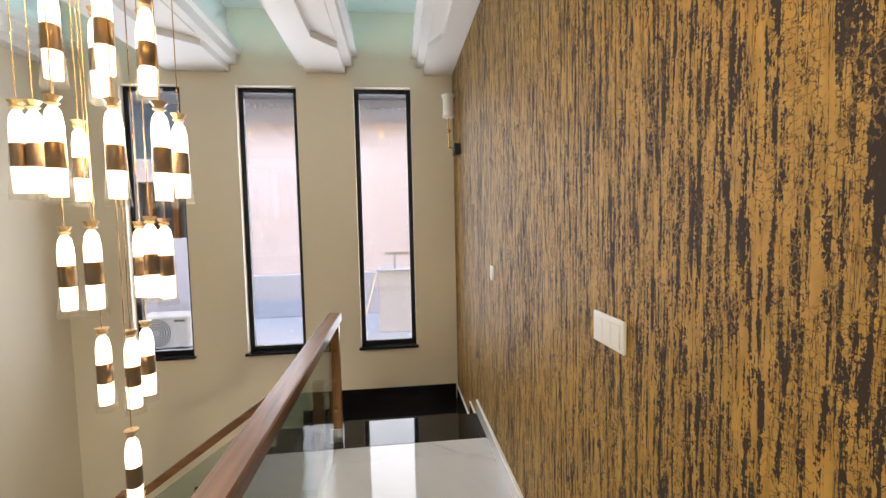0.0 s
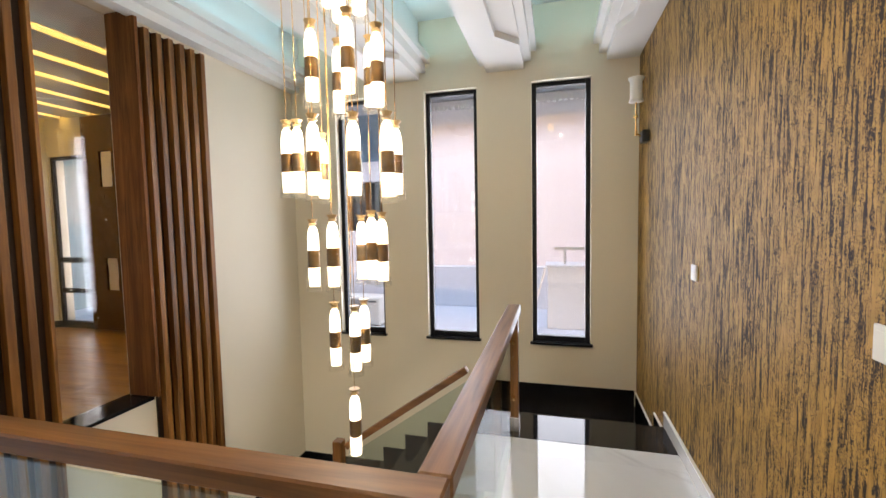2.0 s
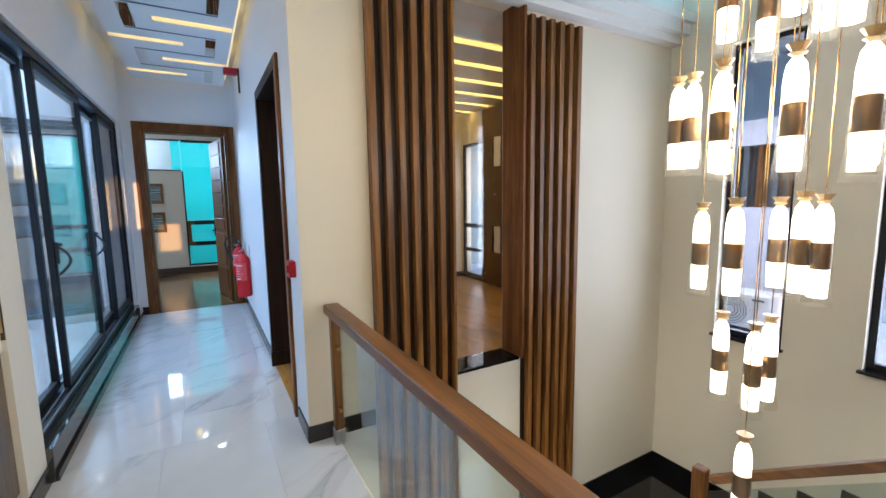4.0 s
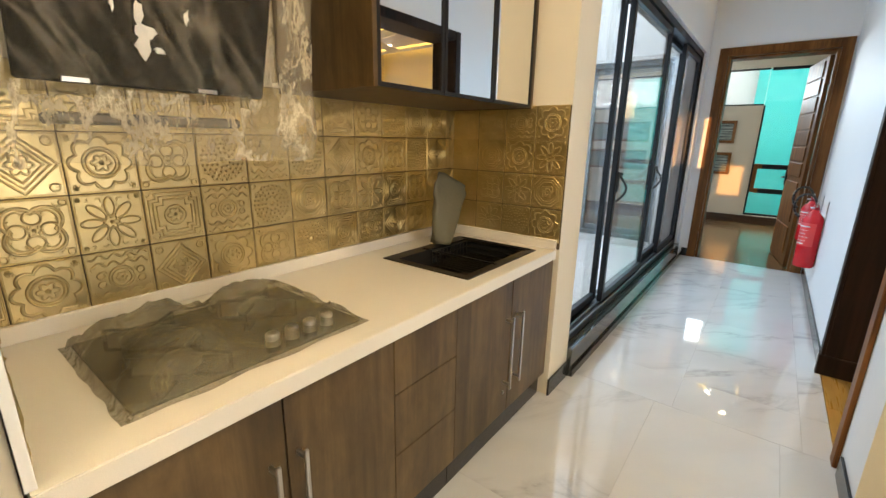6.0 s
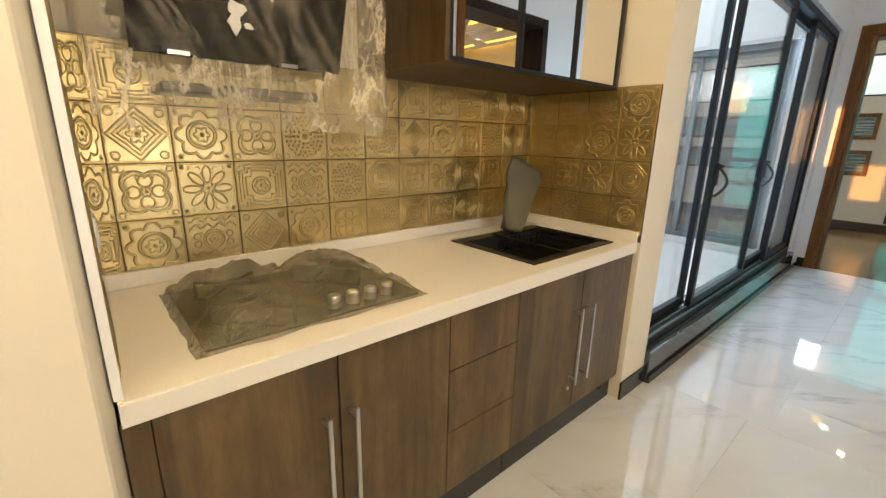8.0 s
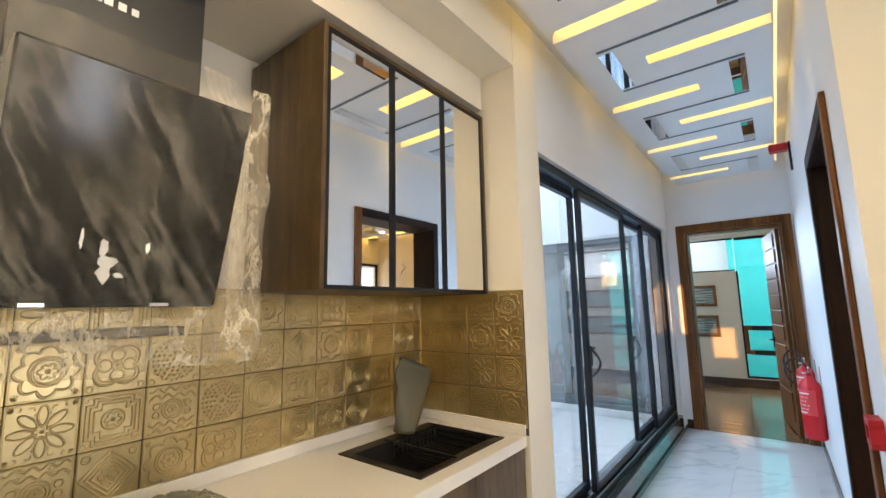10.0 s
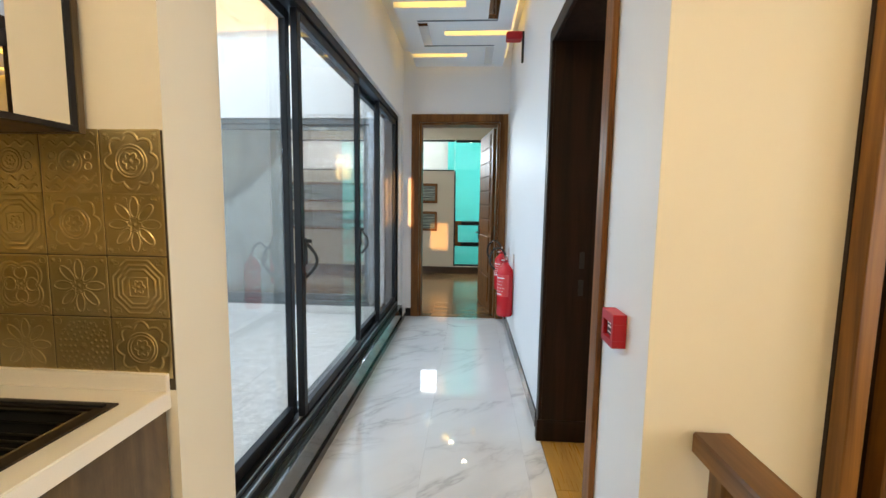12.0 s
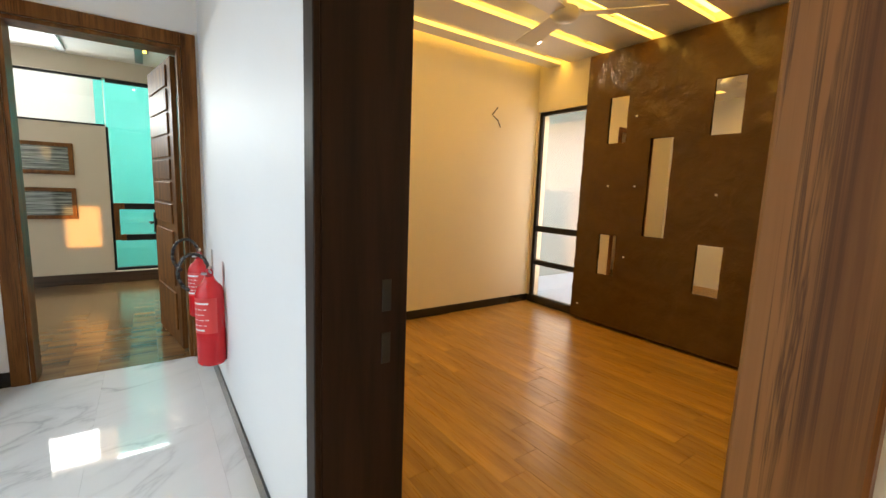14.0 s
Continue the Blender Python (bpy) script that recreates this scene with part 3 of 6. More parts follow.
skirting("skirting_corner", (X_SLAT + 0.001, X_SLAT + 0.015, Y_CORR - 0.012, 1.84, 0.001, 0.11), SKIRT, "dark tile skirting at the wall corner")
skirting("skirting_corridor", (-7.9, -5.16, Y_CORR - 0.013, Y_CORR - 0.001, 0.001, 0.11), SKIRT, "dark tile skirting of the corridor")
skirting("skirting_corridor_near", (-3.83, X_SLAT - 0.001, Y_CORR - 0.013, Y_CORR - 0.001, 0.001, 0.11), SKIRT, "dark tile skirting of the corridor")
skirting("skirting_pier", (-3.862, -3.562, Y_GLASS + 0.001, Y_GLASS + 0.014, 0.001, 0.11), SKIRT, "dark tile skirting at the pier")
skirting("skirting_back", (-1.366, XW - 0.02, Y_GLASS + 0.001, Y_GLASS + 0.014, 0.001, 0.11), SKIRT, "dark tile skirting of the landing")
skirting("skirting_end", (X_END + 0.001, X_END + 0.014, 0.07, 0.14, 0.001, 0.11), SKIRT, "dark tile skirting beside the end door")
skirting("skirting_kerb", (-7.9, -3.863, 0.062, 0.075, 0.001, 0.05), SKIRT, "dark tile skirting below the sliding doors")
structure("sliding_door_kerb", boxed((-7.7, -3.863, -0.2, 0.06, -0.011, 0.2), bevel=0.003), KERB, "polished dark grey-green tiled kerb under the sliding doors", "kerb")

# ---- windows of the stairwell ----
for i, (a, b) in enumerate(WINDOWS):
    y0, y1 = YN + 0.07, YN + 0.12
    w = thing("window_%d" % (i + 1), ((a + b) / 2, y0, 0.24), "tall narrow fixed window with black aluminium frame", "window", "stairwell windows", "structure")
    part("window_frame", boxed((a, a + 0.045, y0, y1, 0.26, 2.874), (b - 0.045, b, y0, y1, 0.26, 2.874), (a + 0.0455, b - 0.0455, y0, y1, 0.26, 0.305), (a + 0.0455, b - 0.0455, y0, y1, 2.83, 2.874), bevel=0.004), BLACK, w)
    p = part("pane", boxed((a + 0.045, b - 0.045, y0 + 0.02, y0 + 0.026, 0.305, 2.83)), GLASS, w)
    p.visible_shadow = False
    part("window_sill", boxed((a - 0.02, b + 0.02, YN - 0.04, y1, 0.236, 0.2595), bevel=0.003), GRANITE, w)

# ---- railing ----
rail = thing("railing", (-0.87, 1.56, 0), "oak handrail with clear glass panels round the stair void", "railing")
part("handrail", boxed((-3.505, -0.82, 1.512, 1.61, 0.845, 0.905), bevel=0.006), RAIL_WOOD, rail)
part("handrail", boxed((-0.905, -0.815, 1.611, 3.70, 0.845, 0.905), bevel=0.006), RAIL_WOOD_Y, rail)
part("post", boxed((-3.45, -3.39, 1.53, 1.59, 0.06, 0.845), bevel=0.004), SLAT_WOOD, rail)
part("post", boxed((-0.9, -0.83, 3.63, 3.69, 0.0, 0.845), bevel=0.004), SLAT_WOOD, rail)
for s in ((-3.455, -3.385, 1.525, 1.595, 0.0, 0.1), (-0.905, -0.825, 3.622, 3.698, 0.0, 0.1)):
    part("post_shoe", boxed(s, bevel=0.003), STEEL, rail)
for a, b in ((-3.37, -2.15), (-2.14, -0.9)):
    g = part("glass_panel", boxed((a, b, 1.556, 1.566, 0.02, 0.8)), GLASS_GREEN, rail)
    g.visible_shadow = False
for a, b in ((1.62, 2.6), (2.61, 3.6)):
    g = part("glass_panel", boxed((-0.868, -0.858, a, b, 0.02, 0.8)), GLASS_GREEN, rail)
    g.visible_shadow = False
for z in (0.25, 0.65):
    part("glass_clip", rod(bmesh.new(), (-3.4, 1.56, z), (-3.345, 1.56, z), 0.012), GOLD, rail)
    part("glass_clip", rod(bmesh.new(), (-0.863, 3.64, z), (-0.863, 3.58, z), 0.012), GOLD, rail)

lower = thing("stair_railing", (-2.25, 3.7, zl), "oak stair handrail with glass running down the flight", "railing")
bm = bmesh.new()
box(bm, -0.62, 0.62, -0.03, 0.03, -0.025, 0.025, 0.005)
bmesh.ops.transform(bm, matrix=Matrix.Translation((-1.72, 3.7, 0.045)) @ Matrix.Rotation(-math.atan2(0.707, 1.0), 4, "Y"), verts=bm.verts)
part("handrail", bm, RAIL_WOOD, lower)
part("newel_post", boxed((-2.34, -2.26, 3.66, 3.74, zl, -0.27), bevel=0.006), SLAT_WOOD, lower)
part("post", boxed((-1.03, -0.96, 3.67, 3.73, -0.34, 0.42), bevel=0.004), SLAT_WOOD, lower)
bm = bmesh.new()
v = [bm.verts.new(p) for p in ((-1.06, 3.695, -0.3), (-1.06, 3.695, 0.42), (-2.24, 3.695, -0.41), (-2.24, 3.695, -1.2))]
f = bm.faces.new(v)
e = bmesh.ops.extrude_face_region(bm, geom=[f])
bmesh.ops.translate(bm, verts=[q for q in e["geom"] if isinstance(q, bmesh.types.BMVert)], vec=(0, 0.01, 0))
g = part("glass_panel", bm, GLASS_GREEN, lower)
g.visible_shadow = False

# ---- slat screens and inner window ----
for y0, y1, label in ((1.85, 2.478, "walnut slat screen on the stairwell wall beside the corridor"), (3.14, 3.78, "walnut slat screen on the stairwell wall beside the inner window")):
    s = thing("slat_screen", (X_SLAT, y0, 2.95), label, "slat screen", "stairwell slat screens")
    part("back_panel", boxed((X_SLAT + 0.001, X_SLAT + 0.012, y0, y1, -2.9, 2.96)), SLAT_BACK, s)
    if y0 > 3:
        part("edge_board", boxed((X_SLAT - 0.2, X_SLAT + 0.068, 3.1, 3.1285, 0.235, 3.044), bevel=0.003), DOOR_WOOD, s)
    else:
        part("edge_board", boxed((X_SLAT + 0.013, X_SLAT + 0.068, y1 - 0.022, y1, -2.9, 2.96), bevel=0.003), SLAT_WOOD, s)
    n = 6
    pitch = (y1 - y0 - 0.03) / n
    for k in range(n):
        ys = y0 + (0.0 if y0 < 2 else 0.035) + pitch * k
        part("slat", boxed((X_SLAT + 0.0125, X_SLAT + 0.065, ys, ys + 0.045, -2.9, 2.955), bevel=0.003), SLAT_WOOD, s)
iw = thing("window_inner", (X_SLAT - 0.2, 2.8, 0.2), "frameless glass window from stairwell into the bedroom", "window", "", "structure")
g = part("pane", boxed((X_SLAT - 0.21, X_SLAT - 0.202, 2.48, 3.13, 0.235, 3.045)), GLASS, iw)
g.visible_shadow = False
part("window_sill", boxed((X_SLAT - 0.235, X_SLAT + 0.005, 2.481, 3.128, 0.203, 0.23), bevel=0.003), GRANITE, iw)

# ---- doors ----
def casing(bm, axis, a, b, top, face, width, depth, back):
    """Door casing round an opening a..b on the plane face; it stands depth proud and lines the wall to back."""
    for s in ((a - width, a, 0.0, top + width), (b, b + width, 0.0, top + width), (a, b, top, top + width)):
        if axis == "x":
            box(bm, face, face + depth, s[0], s[1], s[2], s[3], 0.003)
        else:
            box(bm, s[0], s[1], face, face + depth, s[2], s[3], 0.003)
    return bm


d1 = thing("door_1", (-4.5, Y_CORR, 0), "dark wood bedroom doorway with a plain casing", "doorway", "", "structure")
part("casing", boxed((-3.97, -3.89, Y_CORR - 0.022, Y_CORR - 0.001, 0.0, 2.53), bevel=0.003), DOOR_WOOD, d1)
# Left side and head take near-black wood: shade put into the frame's colour.
part("casing", boxed((-5.07, -4.99, Y_CORR - 0.022, Y_CORR - 0.001, 0.14, 2.53), bevel=0.003), JAMB_WOOD, d1, "wooden casing coloured near-black for shade")
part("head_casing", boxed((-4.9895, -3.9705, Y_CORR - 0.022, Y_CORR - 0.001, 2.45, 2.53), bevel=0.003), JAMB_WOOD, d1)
for z in (0.95, 1.12):
    part("strike_plate", boxed((-4.9905, -4.986, 1.58, 1.61, z, z + 0.1), bevel=0.001), RUBBER, d1)
part("jamb", boxed((-5.03, -4.991, Y_CORR - 0.0005, 1.67, 0.14, 2.469), bevel=0.003), JAMB_WOOD, d1, "wooden jamb coloured near-black for shade")
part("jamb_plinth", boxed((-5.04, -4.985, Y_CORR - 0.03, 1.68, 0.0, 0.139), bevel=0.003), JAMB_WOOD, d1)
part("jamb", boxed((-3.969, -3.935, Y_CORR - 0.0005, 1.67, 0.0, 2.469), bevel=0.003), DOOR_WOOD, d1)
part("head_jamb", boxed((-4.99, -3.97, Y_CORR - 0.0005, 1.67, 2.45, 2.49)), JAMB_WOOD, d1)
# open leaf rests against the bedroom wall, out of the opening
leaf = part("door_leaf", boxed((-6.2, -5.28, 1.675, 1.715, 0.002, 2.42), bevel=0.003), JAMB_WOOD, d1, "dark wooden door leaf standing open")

d2 = thing("door_2", (X_END, 0.75, 0), "brown wooden end room door standing open", "door", "", "structure")
part("casing", casing(bmesh.new(), "x", 0.24, 1.27, 2.545, X_END + 0.001, 0.1, 0.022, 0), DOOR_WOOD, d2)
part("jamb", boxed((X_END - 0.2, X_END + 0.0005, 0.241, 0.27, 0, 2.544)), DOOR_WOOD, d2)
part("jamb", boxed((X_END - 0.2, X_END + 0.0005, 1.24, 1.269, 0, 2.544)), DOOR_WOOD, d2)
part("head_jamb", boxed((X_END - 0.2, X_END + 0.0005, 0.271, 1.239, 2.515, 2.544)), DOOR_WOOD, d2)
LEAF_TURN = Matrix.Translation((X_END - 0.2, 1.24, 0)) @ Matrix.Rotation(radians(9), 4, "Z") @ Matrix.Translation((-X_END + 0.2, -1.24, 0))


def leaf_part(name, bm, material, parent, label=""):
    bmesh.ops.transform(bm, matrix=LEAF_TURN, verts=bm.verts)
    return part(name, bm, material, parent, label)


panel = leaf_part("door_leaf", boxed((X_END - 1.13, X_END - 0.203, 1.20, 1.24, 0.01, 2.51), bevel=0.003), DOOR_WOOD, d2, "brown panelled door leaf standing open")
for k in range(7):
    z = 1.12 + 0.195 * k
    leaf_part("raised_panel", boxed((X_END - 1.02, X_END - 0.33, 1.186, 1.2, z, z + 0.175), bevel=0.006), DOOR_WOOD, panel)
for z0, z1 in ((0.15, 0.5), (0.56, 1.06)):
    leaf_part("raised_panel", boxed((X_END - 1.02, X_END - 0.33, 1.186, 1.2, z0, z1), bevel=0.008), DOOR_WOOD, panel)
bm = rod(bmesh.new(), (X_END - 1.07, 1.18, 1.08), (X_END - 1.07, 1.14, 1.08), 0.011)
rod(bm, (X_END - 1.075, 1.142, 1.08), (X_END - 0.95, 1.142, 1.08), 0.009)
box(bm, X_END - 1.09, X_END - 1.05, 1.18, 1.2, 0.98, 1.18)
leaf_part("door_handle", bm, RUBBER, panel, "black lever handle")

# ---- corridor sliding doors ----
sd = thing("sliding_door", (-5.8, -0.07, 0.2), "black aluminium sliding glass doors onto the courtyard", "sliding door")
ZS0, ZS1 = 0.202, 2.575
part("outer_frame", boxed((-7.698, -3.864, -0.16, 0.0, ZS1 - 0.06, ZS1), (-7.698, -3.864, -0.16, 0.0, ZS0, ZS0 + 0.045), (-7.698, -7.64, -0.16, 0.0, ZS0 + 0.046, ZS1 - 0.061), (-3.92, -3.864, -0.16, -0.075, ZS0 + 0.046, ZS1 - 0.061), bevel=0.003), BLACK, sd)
part("track_rail", boxed((-7.63, -3.93, -0.05, -0.042, ZS0 + 0.046, ZS0 + 0.062), (-7.63, -3.93, -0.11, -0.102, ZS0 + 0.046, ZS0 + 0.062), (-7.63, -3.93, -0.006, 0.002, ZS0 + 0.046, ZS0 + 0.062)), GREY_ALU, sd)
SASHES = [(-4.71, -3.925, -0.12), (-5.92, -4.66, -0.055), (-6.93, -6.13, -0.12), (-7.63, -6.66, -0.055)]
for a, b, y in SASHES:
    z0, z1 = ZS0 + 0.064, ZS1 - 0.062
    sash = part("sash", boxed((a, a + 0.048, y, y + 0.04, z0, z1), (b - 0.048, b, y, y + 0.04, z0, z1), (a + 0.0485, b - 0.0485, y, y + 0.04, z0, z0 + 0.06), (a + 0.0485, b - 0.0485, y, y + 0.04, z1 - 0.055, z1), bevel=0.003), BLACK, sd)
    g = part("pane", boxed((a + 0.044, b - 0.044, y + 0.017, y + 0.023, z0 + 0.055, z1 - 0.05)), GLASS, sash)
    g.visible_shadow = False


def pull(x, y, z):
    """A looped black pull handle on a small plate."""
    bm = boxed((x - 0.02, x + 0.02, y, y + 0.014, z - 0.02, z + 0.13), bevel=0.004)
    pts = [(x - 0.005 + 0.0 * i, y + 0.012 + 0.06 * math.sin(math.pi * i / 10), z + 0.1 - 0.19 * i / 10) for i in range(11)]
    for p, q in zip(pts, pts[1:]):
        rod(bm, p, q, 0.009, sides=8)
    rod(bm, pts[-1], (x, y + 0.005, z - 0.09), 0.009, sides=8)
    rod(bm, (x, y + 0.01, z + 0.11), (x - 0.045, y + 0.02, z + 0.11), 0.012, sides=8)
    return bm


part("pull_handle", pull(-4.69, -0.014, 1.17), RUBBER, sd)
part("pull_handle", pull(-5.88, -0.014, 1.17), RUBBER, sd)

# ---- courtyard ----
# Unseen wall made up to mask the sun; its openings aim the two patches.
wall_with_holes("wall_courtyard_east", "x", -3.93, -3.75, -4.5, -1.003, -0.3, TOP + 1.0, [(-2.28, -1.85, 2.05, 2.66), (-1.24, -1.01, 2.0, 2.66)], WALL_COOL, "unseen white courtyard wall with openings that shape the sun patches")
structure("wall_courtyard_far", boxed((-8.12, -3.75, -4.7, -4.5, -0.3, TOP)), WALL_COOL, "white far wall of the courtyard", "wall")
structure("wall_courtyard_return", boxed((X_END + 0.001, -7.4, -3.6, -3.2, -0.3, TOP)), WALL_COOL, "white return wall of the courtyard", "wall")
structure("wall_end_upper", boxed((-8.12, X_END, -4.5, -3.602, -0.3, TOP)), WALL_COOL, "white courtyard wall", "wall")
cw = thing("window_courtyard", (X_END - 0.1, -1.7, 0.1), "grey aluminium sliding window between courtyard and end room", "window", "", "structure")
part("window_frame", boxed((X_END - 0.15, X_END - 0.03, -3.099, -3.02, 0.101, 2.599), (X_END - 0.15, X_END - 0.03, -0.42, -0.351, 0.101, 2.599), (X_END - 0.15, X_END - 0.03, -3.019, -0.421, 0.101, 0.17), (X_END - 0.15, X_END - 0.03, -3.019, -0.421, 2.53, 2.599), bevel=0.003), GREY_ALU, cw)
for a, b, x in ((-3.0, -1.36, -8.0), (-1.44, -0.44, -8.05)):
    sash = part("sash", boxed((x, x + 0.035, a, a + 0.07, 0.172, 2.528), (x, x + 0.035, b - 0.07, b, 0.172, 2.528), (x, x + 0.035, a + 0.0705, b - 0.0705, 0.172, 0.25), (x, x + 0.035, a + 0.0705, b - 0.0705, 2.46, 2.528), bevel=0.003), GREY_ALU, cw)
    g = part("pane", boxed((x + 0.014, x + 0.02, a + 0.065, b - 0.065, 0.245, 2.465)), GLASS, sash)
    g.visible_shadow = False
bm = bmesh.new()
NX, NZ = 30, 40
grid = [[bm.verts.new((-7.956 + 0.014 * noise.noise((i * 0.35, j * 0.22, 1.7)) + 0.006 * noise.noise((i * 0.9, j * 0.8, 4.0)), -2.93 + 1.45 * i / NX, 0.26 + 2.19 * j / NZ)) for i in range(NX + 1)] for j in range(NZ + 1)]
for j in range(NZ):
    for i in range(NX):
        bm.faces.new((grid[j][i], grid[j][i + 1], grid[j + 1][i + 1], grid[j + 1][i]))
# The film's dark grey veil stands in for the dim room behind the pane.
film = part("protective_film", bm, film_material("film_with_dim_room_grey", (0.17, 0.19, 0.19), 0.72, 0.25), None, smooth=True)
tagged(film, "creased protective film on the courtyard window, greyed for the dim room behind", "protective film")

# ---- end room ----
XE = -11.55
wall_with_holes("wall_end_room", "x", XE - 0.2, XE, -4.2, 4.0, -0.3, TOP, [(-4.19, 0.56, 2.22, 2.88), (0.561, 3.2, 0.16, 2.88)], TAUPE, "taupe end room wall with high and tall windows")
# The second box is an unseen extension added to stop sun passing the corner.
structure("wall_end_room_left", boxed((XE - 0.2, X_END - 0.2, -4.4, -4.2, -0.3, TOP), (XE - 0.2, X_END - 0.2, -11.0, -4.401, -0.3, 4.7)), WALL, "cream side wall of the end room", "wall")
structure("wall_end_room_right", boxed((XE - 0.2, -9.98, 4.0, 4.2, -0.3, TOP), (-9.979, -9.8, 1.66, 4.2, -0.3, TOP), (-9.8, -8.16, 1.55, 1.655, -0.3, TOP)), WALL, "cream side wall of the end room", "wall")
structure("ceiling_end_room", boxed((XE, X_END - 0.2, -4.2, 4.0, 3.12, 3.3)), CEIL, "white plaster ceiling of the end room", "ceiling")
skirting("skirting_end_room", (XE + 0.001, XE + 0.02, -4.1, 3.9, 0.001, 0.15), SKIRT_WOOD, "brown wooden skirting of the end room")
for a, b, y in ((-9.9, -9.82, 0.15), (-10.3, -10.22, 0.95)):
    bm = boxed((XE + 0.3, X_END - 0.4, y, y + 0.09, 3.075, 3.119), bevel=0.004)
    tagged(part("ceiling_track", bm, GREY_ALU), "grey ceiling track strip in the end room", "ceiling track", "end room tracks")
for x, y in ((-10.2, 0.62), (-9.3, -0.4), (-9.6, 0.9)):
    s = thing("downlight", (x, y, 3.12), "small round recessed ceiling downlight", "downlight", "end room downlights")
    part("lens", lathe(bmesh.new(), [(0.04, -0.006), (0.04, 0.0)], (x, y, 3.112), 16), SPOT, s)
    part("trim_ring", lathe(bmesh.new(), [(0.058, -0.003), (0.058, 0.0)], (x, y, 3.118), 16), WHITE_PLASTIC, s)
ew = thing("window_end_room", (XE, 1.8, 0.16), "tall window with black mullions in the end room", "window", "", "structure")
fr = [(XE - 0.1, XE - 0.04, 0.562, 0.59, 0.161, 2.22), (XE - 0.1, XE - 0.04, 0.591, 3.199, 2.83, 2.879), (XE - 0.1, XE - 0.04, 0.591, 3.199, 0.161, 0.2), (XE - 0.1, XE - 0.04, 1.85, 1.9, 0.201, 2.829)]
for z in (0.63, 1.09):
    fr += [(XE - 0.1, XE - 0.03, 0.72, 1.849, z - 0.03, z + 0.06), (XE - 0.1, XE - 0.03, 1.901, 3.199, z - 0.03, z + 0.06)]
part("window_frame", boxed(*fr, bevel=0.003), BLACK, ew)
part("side_post", boxed((XE - 0.1, XE - 0.035, 0.5905, 0.655, 0.61, 1.15), *[(XE - 0.1, XE - 0.035, 0.6555, 0.7195, z - 0.03, z + 0.06) for z in (0.63, 1.09)], bevel=0.003), DOOR_WOOD, ew, "brown wooden end post of the low bars")
g = part("pane", boxed((XE - 0.075, XE - 0.07, 0.575, 3.19, 0.19, 2.84)), GLASS, ew)
g.visible_shadow = False
hw = thing("window_high", (XE, -1.8, 2.22), "long high window with black frame in the end room", "window", "", "structure")
part("window_frame", boxed((XE - 0.1, XE - 0.04, -4.18, 0.559, 2.221, 2.25), (XE - 0.1, XE - 0.04, -4.18, 0.559, 2.85, 2.879), bevel=0.003), BLACK, hw)
g = part("pane", boxed((XE - 0.075, XE - 0.07, -4.18, 0.559, 2.251, 2.849)), GLASS, hw)
g.visible_shadow = False
SLIT = mat("dim_slit_glass", (0.16, 0.19, 0.17), 0.08)
_n = Nodes(SLIT)
_n.colour(_n.ramp(_n.noise(_n.coords((1, 2, 40)), 1.0, 3), [(0.4, (0.05, 0.06, 0.055)), (0.7, (0.42, 0.46, 0.42))]))
for y0, y1 in ((-3.4, -1.35), (-0.9, 0.2)):
    for z0 in (0.93, 1.53):
        s = thing("slit_window", (XE, (y0 + y1) / 2, z0), "narrow slit window with a brown wooden frame", "slit window", "end room slit windows")
        part("frame", boxed((XE + 0.001, XE + 0.035, y0, y1, z0, z0 + 0.05), (XE + 0.001, XE + 0.035, y0, y1, z0 + 0.37, z0 + 0.42), (XE + 0.001, XE + 0.035, y0, y0 + 0.05, z0 + 0.0505, z0 + 0.3695), (XE + 0.001, XE + 0.035, y1 - 0.05, y1, z0 + 0.0505, z0 + 0.3695), bevel=0.004), DOOR_WOOD, s)
        part("pane", boxed((XE + 0.002, XE + 0.012, y0 + 0.0505, y1 - 0.0505, z0 + 0.0505, z0 + 0.3695)), SLIT, s)

for x0, x1, y0, y1 in ((-10.5, -10.25, 0.42, 0.6), (-10.78, -10.45, 0.95, 1.1)):
    s = thing("cove_light", ((x0 + x1) / 2, y0, 3.1), "short warm yellow lit slot in the end room ceiling", "cove light", "end room slot lights")
    part("led_strip", boxed((x0, x1, y0 + 0.02, y1 - 0.02, 3.112, 3.118)), COVE, s)
    for ya in (y0, y1 - 0.019):
        part("trim", boxed((x0, x1, ya, ya + 0.019, 3.106, 3.1185), bevel=0.002), GREY_ALU, s)

# ---- outside ----
structure("ground", boxed((-400, 400, -400, 400, -4.3, -4.01)), paint("pale_ground", (0.3, 0.29, 0.27), 0.9), "pale bare ground around the houses", "ground")
nb = thing("neighbour_house", (-2, 8.6, -4), "pale pinkish rendered house beyond the stairwell windows", "house")
part("wall", boxed((-3.4, 6.0, 8.0, 9.0, -4.0, 3.6)), OUT_WALL, nb)
part("wall", boxed((-5.6, -3.402, 8.3, 9.0, -4.0, 1.35), (-5.6, -3.402, 8.3, 9.0, 2.3, 2.68), (-14.0, -5.602, 8.3, 9.0, -4.0, 3.6)), OUT_WALL, nb)
part("eave", boxed((-14.0, 6.0, 7.4, 9.0, 3.605, 3.8), bevel=0.01), paint("grey_eave", (0.42, 0.42, 0.45), 0.7), nb)
part("upper_glass", boxed((-5.598, -3.404, 8.4, 8.9, 2.682, 3.6)), mat("blue_tinted_glass", (0.25, 0.36, 0.5), 0.1), nb, "blue-tinted glass band")
q = bmesh.new()
for k in range(60):
    box(q, -3.3 + 0.09 * k, -3.25 + 0.09 * k, 7.9, 7.999, 3.44, 3.5)
tagged(part("dentil_row", q, WALL_COOL, nb), kind="stuff")
